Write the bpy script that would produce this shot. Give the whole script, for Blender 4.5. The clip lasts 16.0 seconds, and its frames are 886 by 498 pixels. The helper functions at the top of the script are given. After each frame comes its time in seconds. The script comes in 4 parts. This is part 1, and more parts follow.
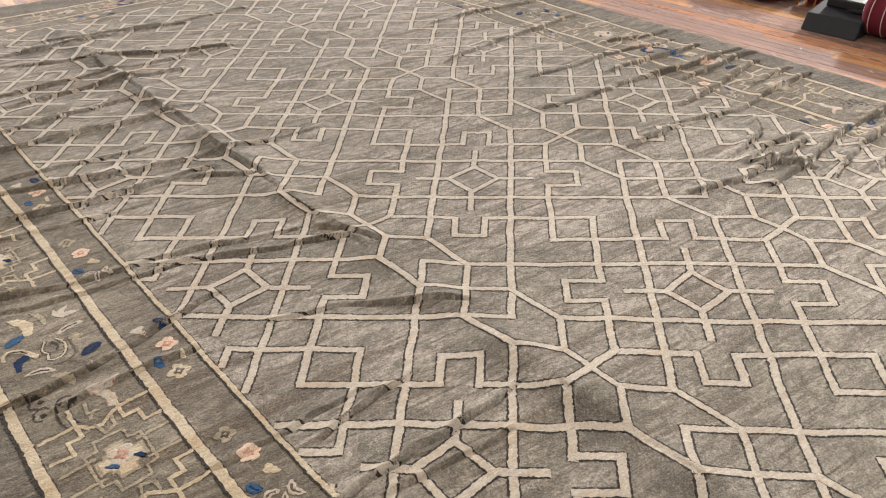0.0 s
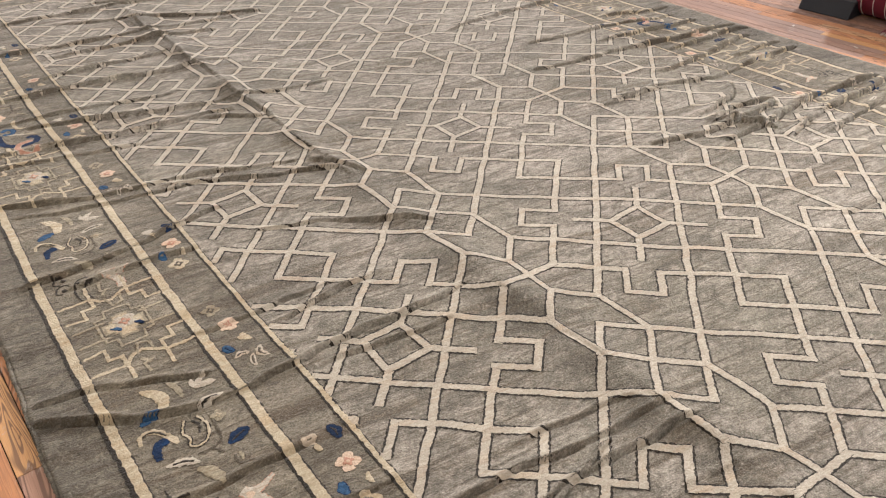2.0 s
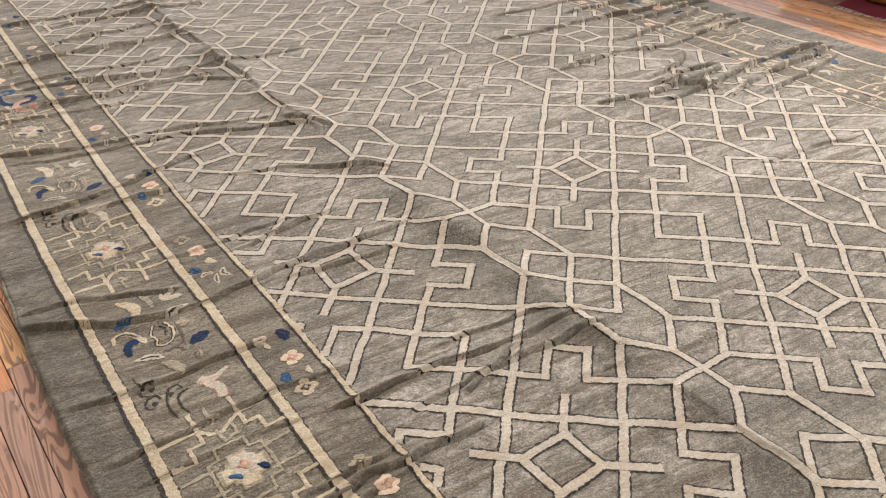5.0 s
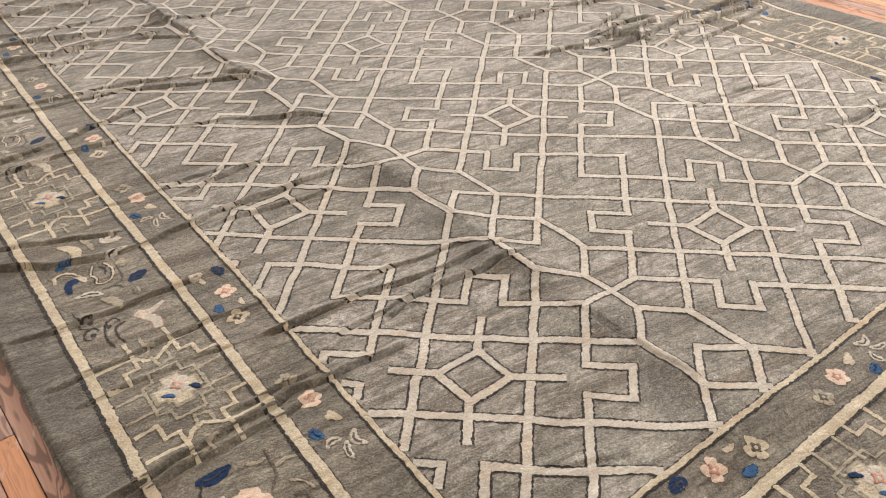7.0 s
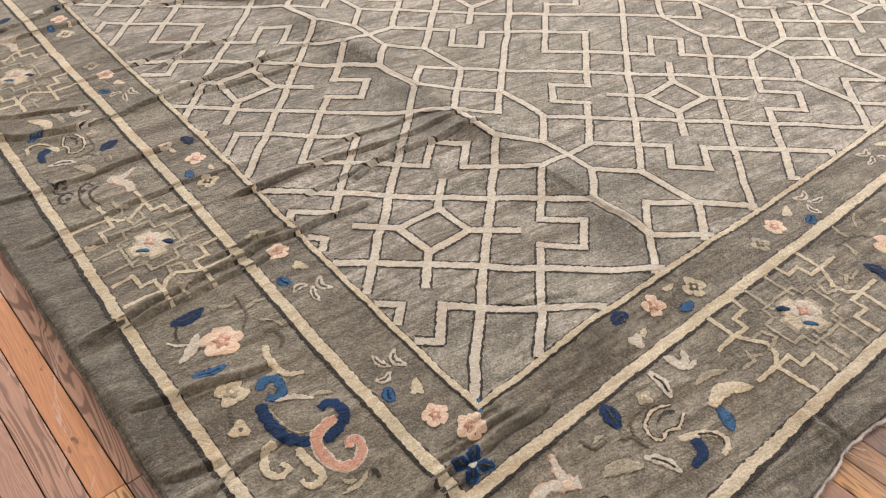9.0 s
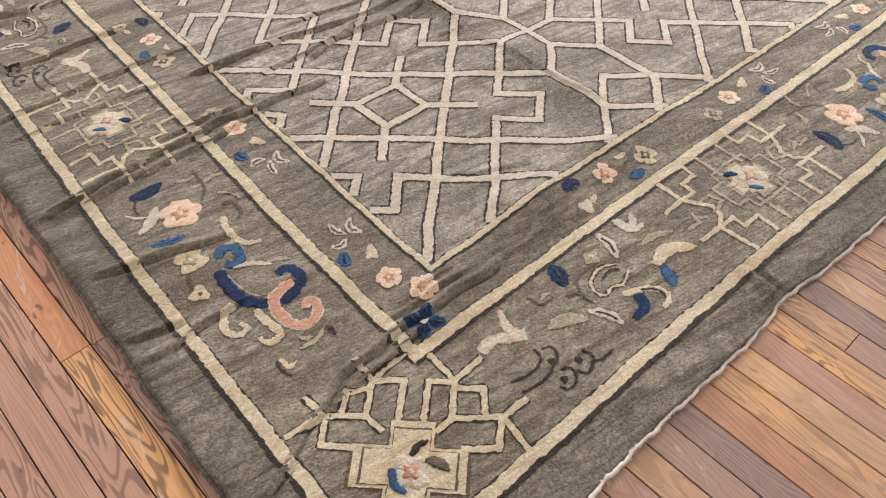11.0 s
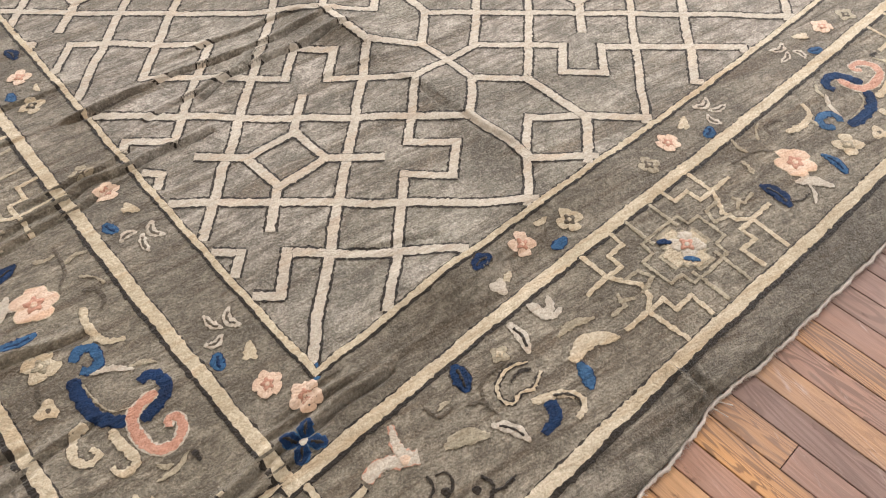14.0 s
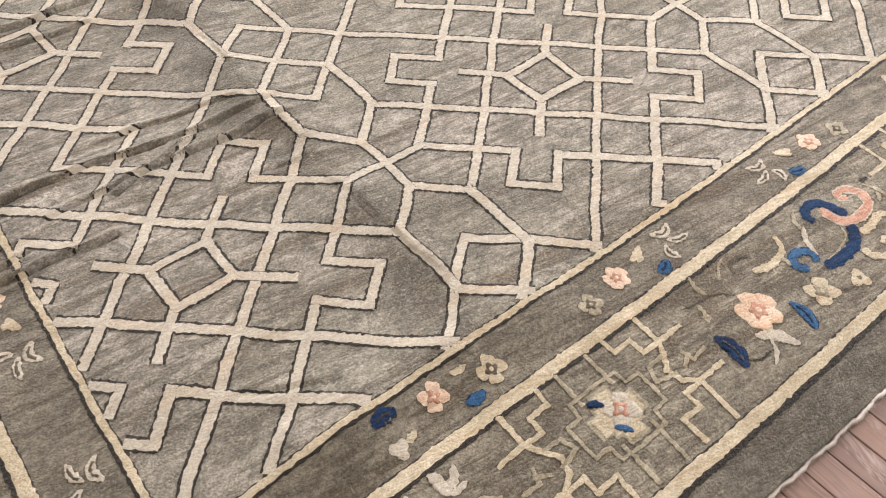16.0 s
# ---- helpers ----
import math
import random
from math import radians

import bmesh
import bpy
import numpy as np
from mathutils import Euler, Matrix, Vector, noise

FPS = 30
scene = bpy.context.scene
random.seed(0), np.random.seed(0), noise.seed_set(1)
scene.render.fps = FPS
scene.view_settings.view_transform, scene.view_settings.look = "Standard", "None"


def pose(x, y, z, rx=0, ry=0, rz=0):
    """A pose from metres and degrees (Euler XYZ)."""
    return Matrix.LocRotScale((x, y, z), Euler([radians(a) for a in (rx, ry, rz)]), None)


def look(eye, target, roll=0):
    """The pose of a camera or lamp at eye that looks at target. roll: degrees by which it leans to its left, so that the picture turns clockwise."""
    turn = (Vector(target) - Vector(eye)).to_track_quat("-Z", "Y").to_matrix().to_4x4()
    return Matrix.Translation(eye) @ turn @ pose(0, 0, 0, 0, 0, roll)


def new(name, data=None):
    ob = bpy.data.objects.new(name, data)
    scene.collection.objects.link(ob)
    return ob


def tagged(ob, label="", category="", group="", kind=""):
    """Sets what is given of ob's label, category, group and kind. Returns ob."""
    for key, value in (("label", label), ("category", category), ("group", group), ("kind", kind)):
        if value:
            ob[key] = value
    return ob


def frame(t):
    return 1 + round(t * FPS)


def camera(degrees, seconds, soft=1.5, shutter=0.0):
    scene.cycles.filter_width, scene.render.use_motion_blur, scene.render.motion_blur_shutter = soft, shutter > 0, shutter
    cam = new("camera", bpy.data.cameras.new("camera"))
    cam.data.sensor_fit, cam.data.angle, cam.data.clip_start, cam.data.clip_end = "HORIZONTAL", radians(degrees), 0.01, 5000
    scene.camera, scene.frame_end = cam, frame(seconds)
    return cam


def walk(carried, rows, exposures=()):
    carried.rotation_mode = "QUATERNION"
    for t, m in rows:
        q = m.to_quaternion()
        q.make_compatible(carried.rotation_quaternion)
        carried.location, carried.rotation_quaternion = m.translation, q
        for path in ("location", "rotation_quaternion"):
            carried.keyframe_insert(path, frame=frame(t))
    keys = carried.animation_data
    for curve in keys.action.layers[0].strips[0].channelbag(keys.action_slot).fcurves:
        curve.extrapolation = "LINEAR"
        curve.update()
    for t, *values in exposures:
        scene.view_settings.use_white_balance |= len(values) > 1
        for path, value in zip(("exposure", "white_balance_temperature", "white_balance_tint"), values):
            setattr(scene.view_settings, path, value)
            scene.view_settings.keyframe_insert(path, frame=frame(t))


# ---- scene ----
cam = camera(60.2, 16.0, soft=1.15, shutter=0.15)
PATH = [
    (0, (-0.598, 0.624, 1.596), (0.484, 1.885, 0.484), -0.3),
    (0.5, (-0.567, 0.500, 1.600), (0.486, 1.783, 0.485), -0.1),
    (1, (-0.579, 0.379, 1.584), (0.445, 1.684, 0.467), -0.1),
    (1.5, (-0.622, 0.231, 1.580), (0.377, 1.553, 0.459), -0.3),
    (2, (-0.655, 0.099, 1.579), (0.330, 1.429, 0.456), -0.3),
    (2.5, (-0.663, 0.026, 1.593), (0.316, 1.358, 0.467), -0.3),
    (3, (-0.607, -0.040, 1.597), (0.369, 1.293, 0.471), -0.3),
    (3.5, (-0.589, -0.105, 1.584), (0.383, 1.230, 0.455), -0.2),
    (5.8, (-0.732, -0.442, 1.578), (0.224, 0.882, 0.423), -0.6),
    (6, (-0.735, -0.471, 1.577), (0.228, 0.842, 0.415), -0.6),
    (6.5, (-0.715, -0.535, 1.568), (0.257, 0.759, 0.392), -0.6),
    (7, (-0.654, -0.566, 1.557), (0.326, 0.701, 0.358), -0.6),
    (7.5, (-0.604, -0.590, 1.525), (0.376, 0.644, 0.294), -0.4),
    (8, (-0.670, -0.648, 1.517), (0.299, 0.557, 0.247), -0.4),
    (8.5, (-0.702, -0.707, 1.507), (0.245, 0.464, 0.192), -0.3),
    (9, (-0.720, -0.757, 1.483), (0.208, 0.381, 0.124), -0.2),
    (9.5, (-0.740, -0.802, 1.470), (0.160, 0.300, 0.065), -0.3),
    (9.7, (-0.751, -0.812, 1.463), (0.148, 0.274, 0.044), -0.1),
    (11.8, (-0.641, -0.919, 1.413), (0.172, 0.029, -0.150), -0.5),
    (12, (-0.605, -0.917, 1.410), (0.202, 0.021, -0.162), -0.5),
    (12.5, (-0.501, -0.883, 1.419), (0.297, 0.030, -0.172), -0.5),
    (13, (-0.417, -0.839, 1.437), (0.384, 0.056, -0.161), -0.2),
    (13.5, (-0.367, -0.802, 1.446), (0.434, 0.088, -0.157), -0.2),
    (14, (-0.300, -0.734, 1.449), (0.500, 0.160, -0.151), -0.2),
    (14.5, (-0.215, -0.660, 1.450), (0.582, 0.246, -0.144), -0.3),
    (15, (-0.124, -0.629, 1.457), (0.669, 0.287, -0.133), -0.1),
    (15.5, (0.010, -0.619, 1.473), (0.789, 0.315, -0.115), 0.0),
    (16, (0.125, -0.632, 1.466), (0.881, 0.327, -0.118), 0.1),
]
EXPOSURES = [(0.0, -0.38, 6500, 10), (3.5, -0.33, 6450, 10), (9.0, -0.20, 6380, 10), (14.0, -0.10, 6300, 10), (16.0, -0.08, 6300, 10)]
walk(cam, [(t, look(eye, target, roll)) for t, eye, target, roll in PATH], EXPOSURES)

# ---- light: unseen ceiling lamps, added to light the showroom ----
world = bpy.data.worlds.new("world")
world.use_nodes = True
world.node_tree.nodes["Background"].inputs[0].default_value = (0.9, 0.92, 1.0, 1)
world.node_tree.nodes["Background"].inputs[1].default_value = 0.05
scene.world = world

ROOM_X, ROOM_Y, ROOM_H = (-3.4, 17.0), (-3.6, 20.0), 5.0
LAMPS = [  # x, y, watts, colour: wide track lights, added out of view and aimed at the rug
    (14.5, -1.0, 2000, (1.0, 0.975, 0.955)), (15.0, 5.0, 1700, (1.0, 0.975, 0.955)), (10.0, 15.5, 2300, (1.0, 0.975, 0.955)),
    (2.5, 17.5, 1500, (1.0, 0.97, 0.94)), (1.6, -2.6, 8, (1.0, 0.975, 0.955)), (-2.4, 2.2, 115, (1.0, 0.92, 0.80))]
BEAMS = [((4.6, 1.6), (2.35, 0.95), 1000, 54), ((-1.7, 5.0), (-0.40, 3.0), 210, 46)]  # place, aim, watts, cone of the narrow track lights, added unseen to brighten two areas
AIM = (1.1, 1.6, 0.0)


# ---- materials ----
def node_material(name, rough=0.9, sheen=0.0):
    m = bpy.data.materials.new(name)
    m.use_nodes = True
    nt = m.node_tree
    b = nt.nodes["Principled BSDF"]
    b.inputs["Roughness"].default_value = rough
    b.inputs["Specular IOR Level"].default_value = 0.25
    if sheen:
        b.inputs["Sheen Weight"].default_value = sheen
        b.inputs["Sheen Roughness"].default_value = 0.5
    return m, nt, b


def noise_node(nt, vec, scale, detail=3.0, rough=0.6, distort=0.0):
    n = nt.nodes.new("ShaderNodeTexNoise")
    n.inputs["Scale"].default_value = scale
    n.inputs["Detail"].default_value = detail
    n.inputs["Roughness"].default_value = rough
    n.inputs["Distortion"].default_value = distort
    nt.links.new(vec, n.inputs["Vector"])
    return n.outputs["Fac"]


def mapped(nt, vec, scale=(1, 1, 1), turn=0.0):
    """Coordinates turned about the vertical, then stretched."""
    for rotation, size in (((0, 0, radians(turn)), (1, 1, 1)), ((0, 0, 0), scale)):
        n = nt.nodes.new("ShaderNodeMapping")
        n.inputs["Scale"].default_value = size
        n.inputs["Rotation"].default_value = rotation
        nt.links.new(vec, n.inputs["Vector"])
        vec = n.outputs["Vector"]
    return vec


def mixed(nt, fac, a, b, mode="MIX"):
    n = nt.nodes.new("ShaderNodeMix")
    n.data_type, n.blend_type = "RGBA", mode
    for sock, v in ((n.inputs[0], fac), (n.inputs[6], a), (n.inputs[7], b)):
        if isinstance(v, (int, float)):
            sock.default_value = v
        elif isinstance(v, tuple):
            sock.default_value = (*v, 1)
        else:
            nt.links.new(v, sock)
    return n.outputs[2]


def stretch(nt, fac, lo, hi, to_lo=0.0, to_hi=1.0):
    n = nt.nodes.new("ShaderNodeMapRange")
    n.inputs["From Min"].default_value, n.inputs["From Max"].default_value = lo, hi
    n.inputs["To Min"].default_value, n.inputs["To Max"].default_value = to_lo, to_hi
    nt.links.new(fac, n.inputs["Value"])
    return n.outputs["Result"]


def bumped(nt, b, height, strength, distance):
    n = nt.nodes.new("ShaderNodeBump")
    n.inputs["Strength"].default_value = strength
    n.inputs["Distance"].default_value = distance
    nt.links.new(height, n.inputs["Height"])
    nt.links.new(n.outputs["Normal"], b.inputs["Normal"])


def added(nt, a, b, op="ADD", k=None):
    n = nt.nodes.new("ShaderNodeMath")
    n.operation = op
    nt.links.new(a, n.inputs[0])
    if k is None:
        nt.links.new(b, n.inputs[1])
    else:
        n.inputs[1].default_value = k
    return n.outputs[0]


def wool(name, colour, faded, dirt_shade, sheen=0.12, bump=1.0, fold_shade=False, blotch=1.0, grain=1.0):
    """Knotted wool pile: tufts, brushed streaks, uneven dye lots and traffic soil."""
    m, nt, b = node_material(name, 0.95, sheen)
    pos = nt.nodes.new("ShaderNodeNewGeometry").outputs["Position"]
    tuft = noise_node(nt, pos, 190, 3, 0.85)
    clump = noise_node(nt, pos, 95, 3, 0.75)
    mottle = noise_node(nt, mapped(nt, pos, (9, 17, 11), 14), 1.0, 6, 0.72, 0.8)
    bleach = noise_node(nt, mapped(nt, pos, (6, 4.4, 6)), 1.0, 5, 0.7, 0.6)
    brushed = noise_node(nt, mapped(nt, pos, (11, 66, 11), 16), 1.0, 5, 0.75, 0.6)
    rows = noise_node(nt, mapped(nt, pos, (26, 260, 20)), 1.0, 2, 0.5)
    nap = noise_node(nt, mapped(nt, pos, (34, 58, 34), -24), 1.0, 4, 0.72, 0.5)
    lots = noise_node(nt, mapped(nt, pos, (0.9, 1.3, 1)), 1.0, 4, 0.55, 0.4)
    soil = noise_node(nt, mapped(nt, pos, (2.2, 4.8, 3), 20), 1.0, 5, 0.65, 0.6)
    col = mixed(nt, stretch(nt, lots, 0.40, 0.60), colour, faded)
    col = mixed(nt, stretch(nt, bleach, 0.48, 0.66, 0.0, 0.55 * blotch), col, tuple(min(0.85, c * 1.22) for c in faded))
    col = mixed(nt, stretch(nt, soil, 0.46, 0.70, 0.0, 0.70 * blotch), col, dirt_shade)
    if fold_shade:  # shade of the lengthwise fold painted into the colour, with some brown soil
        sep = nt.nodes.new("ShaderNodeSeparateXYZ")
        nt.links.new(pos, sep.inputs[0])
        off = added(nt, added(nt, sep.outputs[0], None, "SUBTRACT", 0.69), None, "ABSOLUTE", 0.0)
        patchy = added(nt, stretch(nt, off, 0.02, 0.16, 1.0, 0.0), stretch(nt, noise_node(nt, pos, 5.0, 3, 0.6, 0.8), 0.36, 0.60), "MULTIPLY")
        col = mixed(nt, added(nt, patchy, None, "MULTIPLY", 0.85), col, dirt_shade)
    streak = noise_node(nt, mapped(nt, pos, (1.3, 15, 3), 9), 1.0, 5, 0.62, 0.9)
    streak2 = noise_node(nt, mapped(nt, pos, (2.6, 36, 3), 6), 1.0, 4, 0.65, 0.7)
    col = mixed(nt, stretch(nt, streak, 0.52, 0.63, 0.0, 0.85 * blotch), col, tuple(c * k for c, k in zip(dirt_shade, (1.35, 1.10, 0.85))))
    col = mixed(nt, stretch(nt, streak2, 0.54, 0.64, 0.0, 0.80 * blotch), col, tuple(c * k for c, k in zip(dirt_shade, (0.95, 0.80, 0.65))))
    col = mixed(nt, stretch(nt, mottle, 0.45, 0.62, 0.0, 0.75 * blotch), col, dirt_shade)
    col = mixed(nt, stretch(nt, brushed, 0.46, 0.64, 0.0, 0.45), col, dirt_shade)
    col = mixed(nt, stretch(nt, nap, 0.47, 0.66, 0.0, 0.50 * grain), col, dirt_shade)
    col = mixed(nt, stretch(nt, nap, 0.44, 0.32, 0.0, 0.35 * grain), col, tuple(min(0.85, c * 1.2) for c in faded))
    col = mixed(nt, stretch(nt, clump, 0.47, 0.64, 0.0, 0.40 * grain), col, dirt_shade)
    col = mixed(nt, stretch(nt, tuft, 0.49, 0.64, 0.0, 0.30 * grain), col, dirt_shade)
    col = mixed(nt, stretch(nt, tuft, 0.48, 0.36, 0.0, 0.22 * grain), col, tuple(min(0.85, c * 1.45) for c in faded))
    nt.links.new(col, b.inputs["Base Color"])
    h = added(nt, added(nt, tuft, None, "MULTIPLY", 0.6), added(nt, clump, None, "MULTIPLY", 1.4))
    h = added(nt, h, added(nt, brushed, None, "MULTIPLY", 1.3))
    h = added(nt, h, added(nt, rows, None, "MULTIPLY", 0.7))
    h = added(nt, h, added(nt, nap, None, "MULTIPLY", 1.8))
    bumped(nt, b, h, 0.62 * bump, 0.010)
    return m


FIELD = wool("field_wool", (0.300, 0.278, 0.224), (0.44, 0.395, 0.345), (0.082, 0.072, 0.056), fold_shade=True)
GUARD = wool("guard_wool", (0.195, 0.172, 0.132), (0.275, 0.243, 0.196), (0.066, 0.055, 0.040))
BORDER = wool("border_wool", (0.208, 0.182, 0.136), (0.320, 0.283, 0.223), (0.070, 0.058, 0.042))
EDGE = wool("edge_wool", (0.138, 0.121, 0.095), (0.255, 0.226, 0.182), (0.050, 0.042, 0.031))
CREAM = wool("cream_wool", (0.455, 0.412, 0.345), (0.495, 0.452, 0.385), (0.30, 0.26, 0.21), bump=0.8, blotch=0.6, grain=0.75)
STRAW = wool("straw_wool", (0.475, 0.41, 0.30), (0.53, 0.465, 0.36), (0.28, 0.225, 0.145), bump=0.8, blotch=0.6, grain=0.75)
PALE = wool("pale_wool", (0.34, 0.295, 0.215), (0.40, 0.36, 0.27), (0.15, 0.125, 0.085), bump=0.8, blotch=0.6, grain=0.75)
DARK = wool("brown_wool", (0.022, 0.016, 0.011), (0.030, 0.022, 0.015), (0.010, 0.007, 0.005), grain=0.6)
UMBER = wool("umber_wool", (0.105, 0.085, 0.060), (0.135, 0.112, 0.082), (0.050, 0.040, 0.028))
BLUE = wool("indigo_wool", (0.005, 0.022, 0.078), (0.008, 0.036, 0.105), (0.003, 0.009, 0.032), 0.0, bump=0.8, blotch=0.6, grain=0.75)
SKY = wool("light_blue_wool", (0.030, 0.095, 0.200), (0.048, 0.125, 0.245), (0.013, 0.040, 0.095), 0.0, bump=0.8, blotch=0.6, grain=0.75)
PINK = wool("pink_wool", (0.44, 0.235, 0.165), (0.50, 0.30, 0.225), (0.30, 0.14, 0.095), bump=0.8, blotch=0.6, grain=0.75)
BLUSH = wool("blush_wool", (0.56, 0.43, 0.34), (0.61, 0.50, 0.40), (0.45, 0.31, 0.22), bump=0.8, blotch=0.6, grain=0.75)


def plank_material():
    m, nt, b = node_material("worn_oak", 0.7)
    b.inputs["Specular IOR Level"].default_value = 0.10
    pos = nt.nodes.new("ShaderNodeNewGeometry").outputs["Position"]
    r1 = nt.nodes.new("ShaderNodeObjectInfo").outputs["Random"]
    r2 = nt.nodes.new("ShaderNodeNewGeometry").outputs["Random Per Island"]
    rnd = added(nt, added(nt, r1, r2), None, "FRACT", 0.0)
    shift = nt.nodes.new("ShaderNodeVectorMath")
    shift.operation = "MULTIPLY_ADD"
    comb = nt.nodes.new("ShaderNodeCombineXYZ")
    for s in comb.inputs:
        nt.links.new(rnd, s)
    nt.links.new(comb.outputs[0], shift.inputs[0])
    shift.inputs[1].default_value = (17.0, 31.0, 53.0)
    nt.links.new(pos, shift.inputs[2])
    vec = shift.outputs[0]
    tone = nt.nodes.new("ShaderNodeValToRGB")
    tone.color_ramp.interpolation = "CONSTANT"
    stops = [(0.0, (0.34, 0.215, 0.165)), (0.12, (0.29, 0.195, 0.165)), (0.26, (0.50, 0.30, 0.165)), (0.36, (0.34, 0.22, 0.18)),
             (0.48, (0.25, 0.165, 0.14)), (0.60, (0.54, 0.30, 0.135)), (0.70, (0.38, 0.225, 0.165)), (0.85, (0.46, 0.215, 0.105))]
    for n, (at, c) in enumerate(stops):
        e = tone.color_ramp.elements[n] if n < 2 else tone.color_ramp.elements.new(at)
        e.position, e.color = at, (*c, 1)
    nt.links.new(rnd, tone.inputs[0])
    # cathedral grain: rings stretched along the board
    ring = noise_node(nt, mapped(nt, vec, (13, 1.5, 1)), 1.0, 2, 0.5, 0.9)
    wave = nt.nodes.new("ShaderNodeMath")
    wave.operation = "SINE"
    nt.links.new(added(nt, ring, None, "MULTIPLY", 80.0), wave.inputs[0])
    fibre = noise_node(nt, mapped(nt, vec, (420, 9, 1)), 1.0, 3, 0.6)
    patchy = noise_node(nt, mapped(nt, pos, (2.6, 1.1, 1)), 1.0, 6, 0.68, 0.7)
    spots = noise_node(nt, mapped(nt, vec, (34, 14, 1)), 1.0, 4, 0.6)
    col = mixed(nt, added(nt, stretch(nt, wave.outputs[0], 0.05, 0.7, 0.0, 0.74), stretch(nt, added(nt, added(nt, rnd, None, "MULTIPLY", 7.31), None, "FRACT", 0.0), 0.2, 0.8, 0.25, 1.0), "MULTIPLY"), tone.outputs[0], (0.085, 0.048, 0.036))
    col = mixed(nt, stretch(nt, fibre, 0.4, 0.7, 0.0, 0.35), col, (0.12, 0.075, 0.055))
    way = nt.nodes.new("ShaderNodeVectorMath")
    way.operation = "DISTANCE"
    nt.links.new(pos, way.inputs[0])
    way.inputs[1].default_value = (1.3, -1.4, 0.0)
    trod = added(nt, stretch(nt, patchy, 0.36, 0.56), stretch(nt, way.outputs["Value"], 0.9, 2.3, 0.58, 0.16), "MULTIPLY")
    col = mixed(nt, trod, col, (0.235, 0.175, 0.160))
    scuff = noise_node(nt, mapped(nt, pos, (16, 3.4, 1), 20), 1.0, 6, 0.7, 1.2)
    col = mixed(nt, stretch(nt, scuff, 0.60, 0.68, 0.0, 0.65), col, (0.42, 0.345, 0.32))
    col = mixed(nt, stretch(nt, spots, 0.66, 0.74, 0.0, 0.7), col, (0.07, 0.045, 0.035))
    nt.links.new(col, b.inputs["Base Color"])
    nt.links.new(stretch(nt, patchy, 0.4, 0.7, 0.62, 0.85), b.inputs["Roughness"])
    bumped(nt, b, added(nt, added(nt, wave.outputs[0], None, "MULTIPLY", 0.3), fibre), 0.3, 0.002)
    return m


def plain(name, colour, rough, grain=40.0, depth=0.12):
    m, nt, b = node_material(name, rough)
    pos = nt.nodes.new("ShaderNodeNewGeometry").outputs["Position"]
    n = noise_node(nt, pos, grain, 4, 0.6)
    big = noise_node(nt, pos, 2.3, 3, 0.6)
    c = mixed(nt, stretch(nt, n, 0.3, 0.7, 0.0, 0.5), colour, tuple(v * (1 - depth) for v in colour))
    c = mixed(nt, stretch(nt, big, 0.35, 0.65, 0.0, 0.5), c, tuple(v * (1 - depth) for v in colour))
    nt.links.new(c, b.inputs["Base Color"])
    bumped(nt, b, n, 0.2, 0.002)
    return m


OAK = plank_material()
SUBFLOOR = plain("dark_joint", (0.035, 0.024, 0.018), 0.9)
PLASTER = plain("white_plaster", (0.50, 0.48, 0.45), 0.9)
BLACK = plain("black_rubber", (0.024, 0.027, 0.036), 0.55, 120, 0.4)
BLACKTOP = plain("black_plastic", (0.015, 0.016, 0.018), 0.35, 120, 0.3)
MAROON = plain("maroon_weave", (0.145, 0.014, 0.030), 0.9, 300, 0.45)
ORANGE = plain("ochre_weave", (0.33, 0.125, 0.03), 0.9, 300, 0.35)
BRICKRED = plain("rust_weave", (0.19, 0.035, 0.025), 0.9, 200, 0.5)
THREAD = plain("ivory_thread", (0.66, 0.60, 0.55), 0.9, 300, 0.5)
LAMPMETAL = plain("white_enamel", (0.8, 0.8, 0.8), 0.4)


# ---- building blocks ----
def mesh_object(name, verts, faces, mats, index=None, smooth=False, parent=None, label=""):
    me = bpy.data.meshes.new(name)
    me.from_pydata(verts, [], faces)
    for m in mats:
        me.materials.append(m)
    if index is not None:
        me.polygons.foreach_set("material_index", np.asarray(index, dtype=np.int32))
    if smooth:
        me.polygons.foreach_set("use_smooth", np.ones(len(me.polygons), dtype=bool))
    me.update()
    ob = new(name, me)
    ob.parent = parent
    if label:
        tagged(ob, label)
    return ob


def part(name, bm, material, parent, label=""):
    me = bpy.data.meshes.new(name)
    bm.to_mesh(me)
    bm.free()
    me.materials.append(material)
    ob = new(name, me)
    ob.parent = parent
    if label:
        tagged(ob, label)
    return ob


def slab(bm, x0, x1, y0, y1, z0, z1, bevel=0.0):
    v = bmesh.ops.create_cube(bm, size=1.0, matrix=Matrix.Translation(((x0 + x1) / 2, (y0 + y1) / 2, (z0 + z1) / 2))
                              @ Matrix.Diagonal((x1 - x0, y1 - y0, z1 - z0, 1)))["verts"]
    if bevel:
        es = list({e for w in v for e in w.link_edges})
        bmesh.ops.bevel(bm, geom=es, offset=bevel, segments=2, affect="EDGES", profile=0.5)


